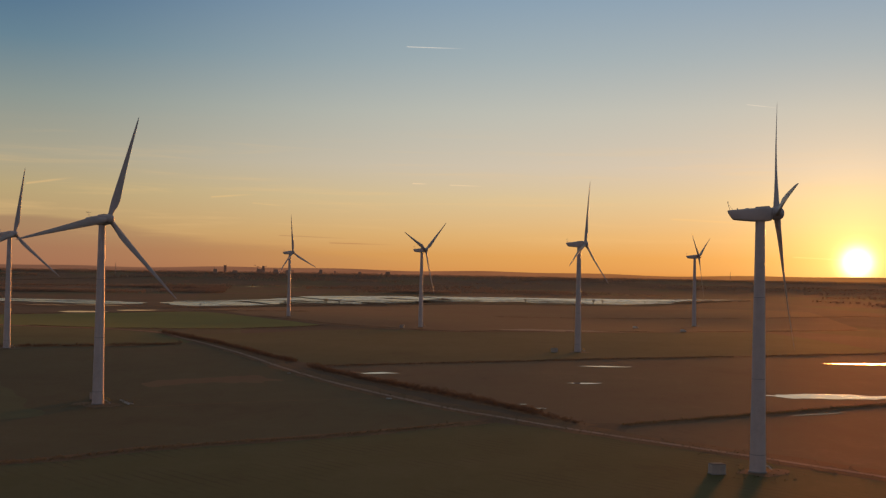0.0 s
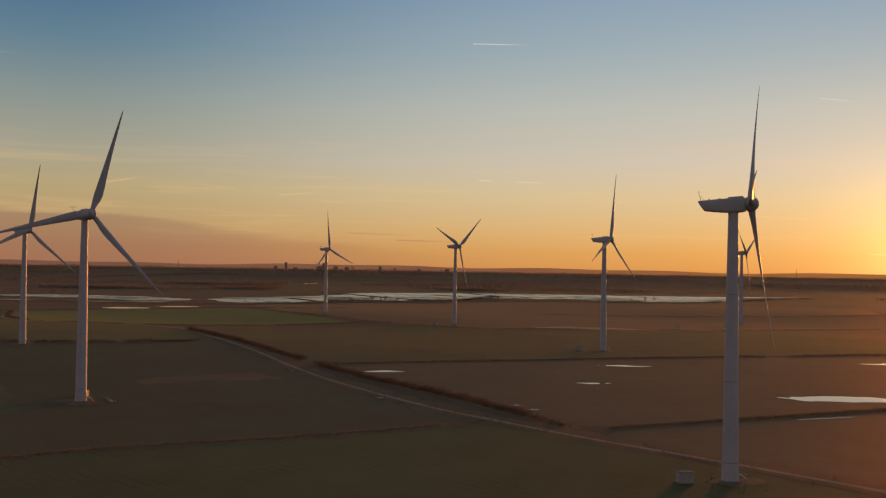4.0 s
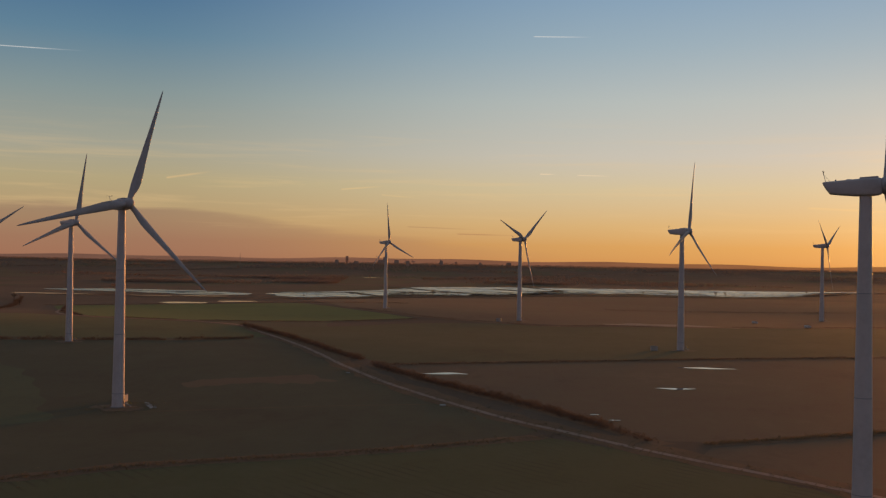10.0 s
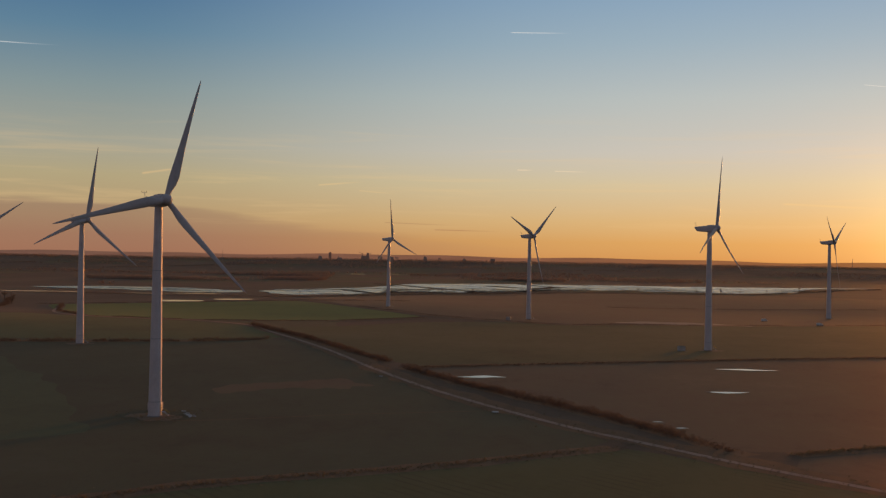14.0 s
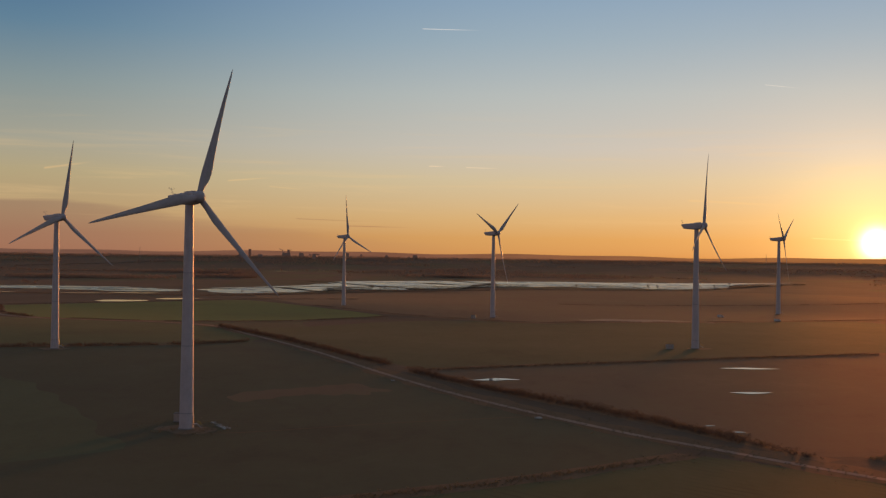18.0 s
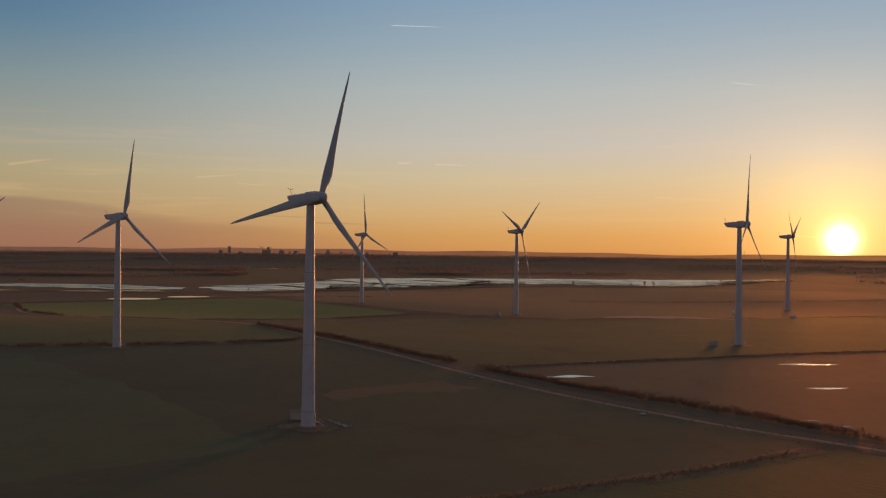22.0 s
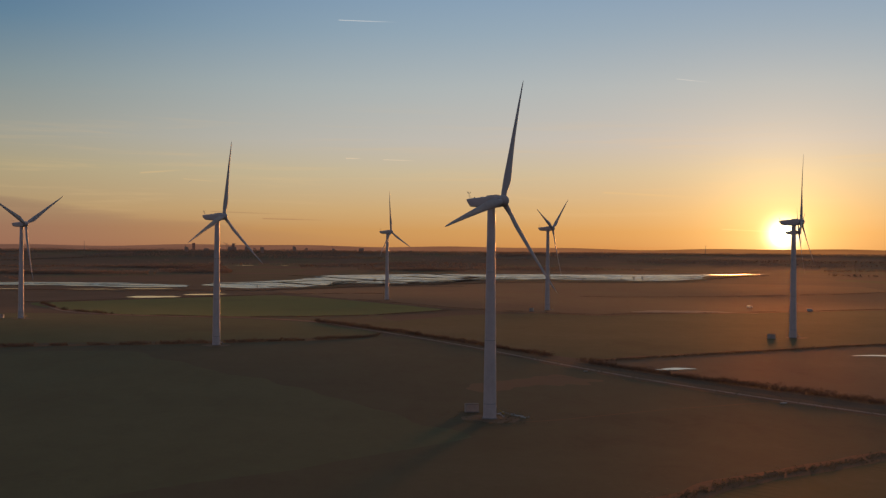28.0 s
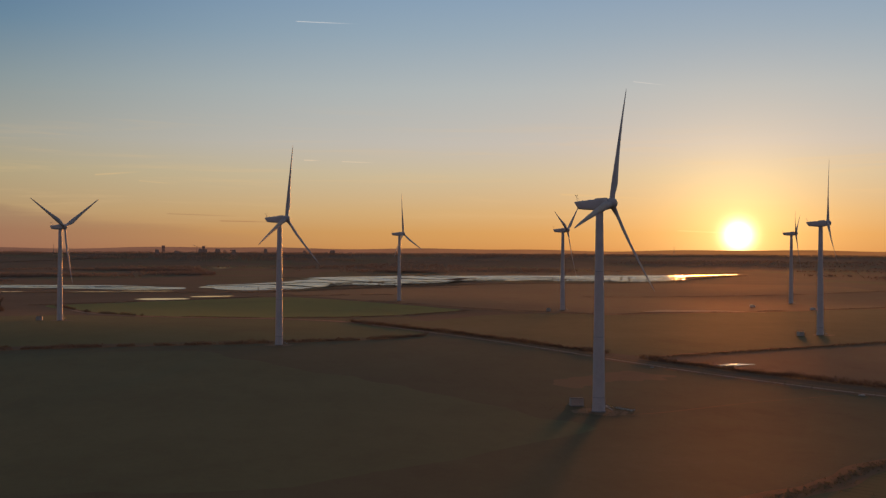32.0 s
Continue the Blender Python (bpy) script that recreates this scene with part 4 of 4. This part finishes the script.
hedge([(-190, 1040), (-102, 934), (-36, 890), (13, 872), (56, 897), (136, 922), (264, 985), (420, 1050)], 0.8, 9.0, 2, "dark growth behind the fields", 8, 0.28, 14.0)
hedge([(-470, 900), (-500, 990), (-560, 1110)], 2.4, 5.0, 6, "tall dark hedge beside the pasture", 9, 0.1, 8.0)
hedge([(-345, 812), (-400, 890), (-455, 1010)], 1.8, 3.0, 4, "broken hedge along the pasture", 10, 0.22, 8.0)
hedge([(-480, 1015), (-400, 1068), (-262, 1138), (-150, 1160)], 1.0, 7.0, 3, "ragged growth behind the green pasture", 11, 0.15, 12.0)
hedge([(-620, 1270), (-420, 1270), (-290, 1265), (-180, 1400), (-40, 1530), (60, 1610), (200, 1630), (320, 1690)], 1.6, 14.0, 4, "reedy margin of the wetland", 12, 0.1, 30.0)
hedge([(-330, 800), (-257, 795), (-180, 825), (-102, 900)], 0.8, 4.0, 3, "rough growth on a field edge", 13, 0.12, 9.0)
hedge([(60, 1180), (200, 1230), (420, 1300), (640, 1420)], 0.8, 12.0, 2, "dark rough growth far off in the reeds", 14, 0.28, 20.0)
hedge([(-222, 1440), (-195, 1500), (-140, 1496), (-97, 1550), (-44, 1605), (-8, 1692), (60, 1726)], 4.4, 8.0, 5, "ragged willow scrub beside the wetland", 15, 0.16, 8.0, 0.03, M_BACKLIT)
hedge([(90, 1750), (165, 1724), (268, 1722), (335, 1725), (400, 1812), (462, 1905), (530, 2010), (610, 2100)], 2.4, 8.0, 4, "ragged willow scrub beside the wetland", 16, 0.2, 8.0, 0.03)
for i, (line, half) in enumerate(BANKS):
    hedge(line, 0.8, half * 0.9, 4, "dead reeds on a low bank between pools", 60 + i, -0.1, mat=M_BACKLIT)


def tufts(points, width, count, size, seed, label):
    """Scattered clumps of dead grass along a line."""
    rng = np.random.default_rng(seed)
    line = smooth_line(points, 2.0)
    at = rng.integers(0, len(line), count)
    x = np.array([line[k].x for k in at]) + rng.normal(0, width, count)
    y = np.array([line[k].y for k in at]) + rng.normal(0, width, count)
    rad = size * rng.uniform(0.4, 1.3, count)
    q = leaves(rng, np.stack([x, y, ground_z(x, y) + 0.25 * rad], 1), rad, 14, 0.13, 0.5)
    q[:, 2] = np.maximum(q[:, 2], ground_z(q[:, 0], q[:, 1]) + 0.02)
    return tagged(place("grass_tufts", leaf_mesh("grass_tufts", q, M_TUFT), None, label), category="grass", kind="stuff")


tufts(ROAD[6:], 4.2, 1500, 0.55, 3, "tufts of dead grass along the farm track")
tufts([(-170, 236), (-108, 269), (-77, 295), (-29, 323), (17, 357)], 2.6, 500, 0.5, 4, "tufts of dead grass under a low hedge")
tufts([(-60, 534), (-11, 560), (34, 582), (93, 611), (168, 642), (300, 697)], 3.0, 700, 0.6, 5, "tufts of dead grass along a ditch")
tufts([(61, 351), (105, 376), (175, 415), (262, 458)], 2.4, 400, 0.5, 6, "tufts of dead grass beside the stubble")
tufts([(-132, 388), (-124, 376), (-116, 382), (-120, 394)], 4.5, 160, 0.45, 7, "weeds round a turbine foot")
tufts([(72, 270), (82, 262), (92, 272)], 4.5, 60, 0.35, 8, "weeds beside a turbine foot")


def tree(x, y, tall, seed, label):
    """A bare winter tree: tapered trunk, limbs, and an uneven crown of twig clumps."""
    rng = np.random.default_rng(seed)
    top = new("tree")
    bm = bmesh.new()
    parts_ = []

    def limb(a, b, ra, rb):
        piece = loft([[Vector(c) + Vector((r * math.cos(2 * math.pi * i / 7), r * math.sin(2 * math.pi * i / 7), 0)) for i in range(7)] for c, r in ((a, ra), (b, rb))])
        me = bpy.data.meshes.new("tmp")
        piece.to_mesh(me)
        piece.free()
        bm.from_mesh(me)
        bpy.data.meshes.remove(me)

    fork = Vector((rng.normal(0, 0.2), rng.normal(0, 0.2), tall * 0.35))
    limb((0, 0, 0), fork, tall * 0.035, tall * 0.024)
    cen, rad = [], []
    for k in range(7):
        a = 2 * math.pi * (k + rng.uniform(-0.3, 0.3)) / 7
        tip = fork + Vector((math.cos(a) * tall * rng.uniform(0.15, 0.33), math.sin(a) * tall * rng.uniform(0.15, 0.33), tall * rng.uniform(0.12, 0.6)))
        limb(fork, tip, tall * 0.016, tall * 0.004)
        for f in (0.55, 0.8, 1.0):
            c = fork.lerp(tip, f)
            cen.append((c.x, c.y, c.z))
            rad.append(tall * rng.uniform(0.08, 0.16))
    part("trunk", bm, M_BARK, top, "dark bare trunk and limbs")
    place("crown", leaf_mesh("crown", leaves(rng, cen, rad, 22, tall * 0.028, 0.9), M_SCRUB), top, "sparse brown twig crown")
    top.matrix_basis = pose(x, y, gz(x, y))
    return tagged(top, label, "tree", "trees by the wetland")


trees = [(-216, 1437, 7), (-203, 1446, 5), (-190, 1452, 8), (-163, 1470, 11), (-152, 1478, 7), (-146, 1484, 9), (-130, 1484, 6), (-106, 1502, 6), (-83, 1530, 5), (-62, 1556, 6), (-1, 1640, 10), (10, 1646, 7), (110, 1700, 6), (132, 1694, 8),
         (215, 1660, 8), (239, 1682, 10), (254, 1686, 9), (283, 1690, 6), (424, 1925, 9), (-560, 1100, 10), (-530, 1060, 8), (-500, 1002, 9), (-300, 1305, 5), (340, 1780, 6), (372, 1820, 7)]
for i, (x, y, tall) in enumerate(trees):
    tree(x, y, tall, 40 + i, "small bare winter tree beside the water")


def woods(name, spots, tall, seed, label, leaf=1.5, count=14, low=0.6):
    rng = np.random.default_rng(seed)
    spots = np.asarray(spots, float)
    t = tall * rng.uniform(low, 1.12, len(spots))
    z = ground_z(spots[:, 0], spots[:, 1])
    cen = np.concatenate([np.stack([spots[:, 0], spots[:, 1], z + 0.68 * t], 1), np.stack([spots[:, 0] + rng.normal(0, 2, len(t)), spots[:, 1], z + 0.35 * t], 1)])
    rad = np.concatenate([0.42 * t, 0.40 * t])
    q = leaves(rng, cen, rad, count, leaf, 0.95)
    q[:, 2] = np.maximum(q[:, 2], ground_z(q[:, 0], q[:, 1]) + 0.02)
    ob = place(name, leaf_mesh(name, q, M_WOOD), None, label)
    return tagged(ob, category="woodland", kind="stuff")


rng = np.random.default_rng(77)
# woods in patches, hedgerows between far fields, and the wooded skyline
wet = [(px, py, rx) for px, py, rx, *_ in POOLS if py > 2300]


def open_view(x, y):
    """Ground that stays clear of trees: the wetland and the land before the far pools."""
    if (-440 < x < 740 and 1330 < y < 2300) or (-760 < x < -370 and 1300 < y < 1560):
        return True
    return any(abs(x - px * y / py) < 2.5 * rx and py - 900 < y < py + 40 for px, py, rx in wet)


patch, tops = [], []
for _ in range(44000):
    az, r = radians(rng.uniform(-54, 54)), rng.uniform(1750, 4150)
    x, y, luck = r * math.sin(az), r * math.cos(az), rng.uniform()
    thick = noise.fractal(Vector((x / 520, y / 240, 2.7)), 0.7, 2.0, 4) + 0.16 * (r - 2600) / 1500
    if thick < 0.12 or luck > (thick - 0.10) * 9 or open_view(x, y):
        continue
    patch.append((x, y))
    tops.append(2.5 + 11.0 * min(0.4, thick - 0.1))
for cx, cy, lx, ly in ((-60, 2330, 105, 60), (-470, 2120, 110, 90), (-760, 1960, 170, 70), (-640, 2500, 190, 70)):
    for _ in range(int(lx * ly / 14)):
        x, y = cx + lx * 0.45 * rng.normal(), cy + ly * 0.45 * rng.normal()
        if not open_view(x, y):
            patch.append((x, y))
            tops.append(5.5)
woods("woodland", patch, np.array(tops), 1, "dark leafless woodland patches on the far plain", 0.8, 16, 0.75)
rows_ = []
for _ in range(26):
    az, r = radians(rng.uniform(-55, 55)), rng.uniform(1750, 4400)
    cx, cy, turn, l = r * math.sin(az), r * math.cos(az), rng.choice([rng.normal(0.1, 0.15), rng.normal(1.3, 0.2)]), rng.uniform(90, 420)
    u = np.arange(-l, l, 4.5)
    px, py = cx + u * math.cos(turn) + rng.normal(0, 1.5, len(u)), cy + u * math.sin(turn) + rng.normal(0, 1.5, len(u))
    dry = np.array([not open_view(a, b) for a, b in zip(px, py)])
    rows_.append(np.stack([px[dry], py[dry]], 1))
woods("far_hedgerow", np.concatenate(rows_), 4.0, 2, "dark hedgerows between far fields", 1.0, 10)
ridge, tops = [], []
for az in np.arange(-62, 62, 0.055):
    for k in range(3):
        r = 4020 + 110 * k + rng.normal(0, 30)
        a = radians(az + rng.normal(0, 0.03))
        ridge.append((r * math.sin(a), r * math.cos(a)))
        tops.append(7.0 + 3.5 * noise.fractal(Vector((az * 0.55, 0.5 * k, 5.1)), 0.8, 2.0, 4))
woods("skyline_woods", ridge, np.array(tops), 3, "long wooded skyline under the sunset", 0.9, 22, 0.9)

# hills behind the woods, their haze painted as a glow
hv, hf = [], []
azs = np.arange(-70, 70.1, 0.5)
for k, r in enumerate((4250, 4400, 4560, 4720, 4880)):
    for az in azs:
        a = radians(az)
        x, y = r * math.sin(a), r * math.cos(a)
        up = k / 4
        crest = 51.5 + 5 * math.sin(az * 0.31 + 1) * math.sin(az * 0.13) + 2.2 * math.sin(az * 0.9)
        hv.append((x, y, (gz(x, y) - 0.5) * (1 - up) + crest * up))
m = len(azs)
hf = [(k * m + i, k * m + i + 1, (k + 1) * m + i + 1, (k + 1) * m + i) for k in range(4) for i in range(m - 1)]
tagged(place("backdrop", mesh_from("backdrop", hv, hf, M_HAZE_GLOW, True), None, "low brown hills along the horizon with haze painted as glow"), category="backdrop", kind="structure")

# ------------------------------------------------------------------ far town
def far_block(name, x, y, w, d, tall, label, chimneys=0, windows=True):
    top = new(name)
    z = gz(x, y)
    part("wall", box((w, d, tall), (0, 0, tall / 2), 0.2), M_CITY, top)
    part("roof", box((w + 0.6, d + 0.6, 0.8), (0, 0, tall + 0.4), 0.1), M_CITY, top)
    if windows:
        n = max(1, int(tall / 6))
        for k in range(n):
            part("window", box((w * 0.8, 0.3, 1.6), (0, -d / 2 - 0.1, 3 + 6 * k), 0.05), M_GLASS, top)
    for k in range(chimneys):
        part("chimney", loft([circle(0.9, tall, 12, -w / 4 + k * w / 2.5), circle(0.7, tall + 7, 12, -w / 4 + k * w / 2.5)]), M_CITY, top)
    top.matrix_basis = pose(x, y, z, 0, 0, -math.degrees(math.atan2(x, y)))
    return tagged(top, label, "building", "far town buildings")


for x, y, wide, up in ((-880, 4240, 11, 59.5), (-728, 4250, 10, 59.0)):
    far_block("tower_block", x, y, wide, 14, up - gz(x, y), "tall dark block on the skyline of a far town", 0)
for i in range(13):
    az = radians(rng.choice([rng.uniform(-17, -2), rng.uniform(-13, -8)]))
    r = rng.uniform(3900, 4450)
    x, y = r * math.sin(az), r * math.cos(az)
    far_block("building", x, y, rng.uniform(7, 18), 12, max(5.0, 43 - gz(x, y) + rng.uniform(-4, 5)), "low pale building in the far town", int(rng.integers(0, 2)), False)


def crane(x, y, tall, reach, turn):
    top = new("crane")
    part("mast", box((1.6, 1.6, tall), (0, 0, tall / 2), 0.1), M_CITY, top)
    part("jib", rod((0, 0, tall), (reach, 0, tall + reach * 0.35), 0.8, 6), M_CITY, top)
    part("counter_jib", rod((0, 0, tall), (-reach * 0.35, 0, tall + 1), 0.9, 6), M_CITY, top)
    top.matrix_basis = pose(x, y, gz(x, y), 0, 0, turn)
    return tagged(top, "tower crane on the far skyline", "crane", "far cranes")


crane(-760, 4300, 25, 16, 160)
crane(-735, 4310, 23, 12, 20)


def pylon(x, y, tall):
    top = new("radio_mast")
    part("mast", loft([circle(1.1, 0, 6), circle(0.35, tall, 6)]), M_CITY, top)
    for k in (0.55, 0.75, 0.92):
        part("aerial", rod((-1.8, 0, tall * k), (1.8, 0, tall * k), 0.25, 6), M_CITY, top)
    top.matrix_basis = pose(x, y, gz(x, y))
    return tagged(top, "thin radio mast on the far skyline", "mast", "far masts")


for az, r, up in ((-17.3, 3900, 62), (15.2, 4200, 66), (26.0, 4100, 64)):
    x, y = r * math.sin(radians(az)), r * math.cos(radians(az))
    pylon(x, y, up - gz(x, y))
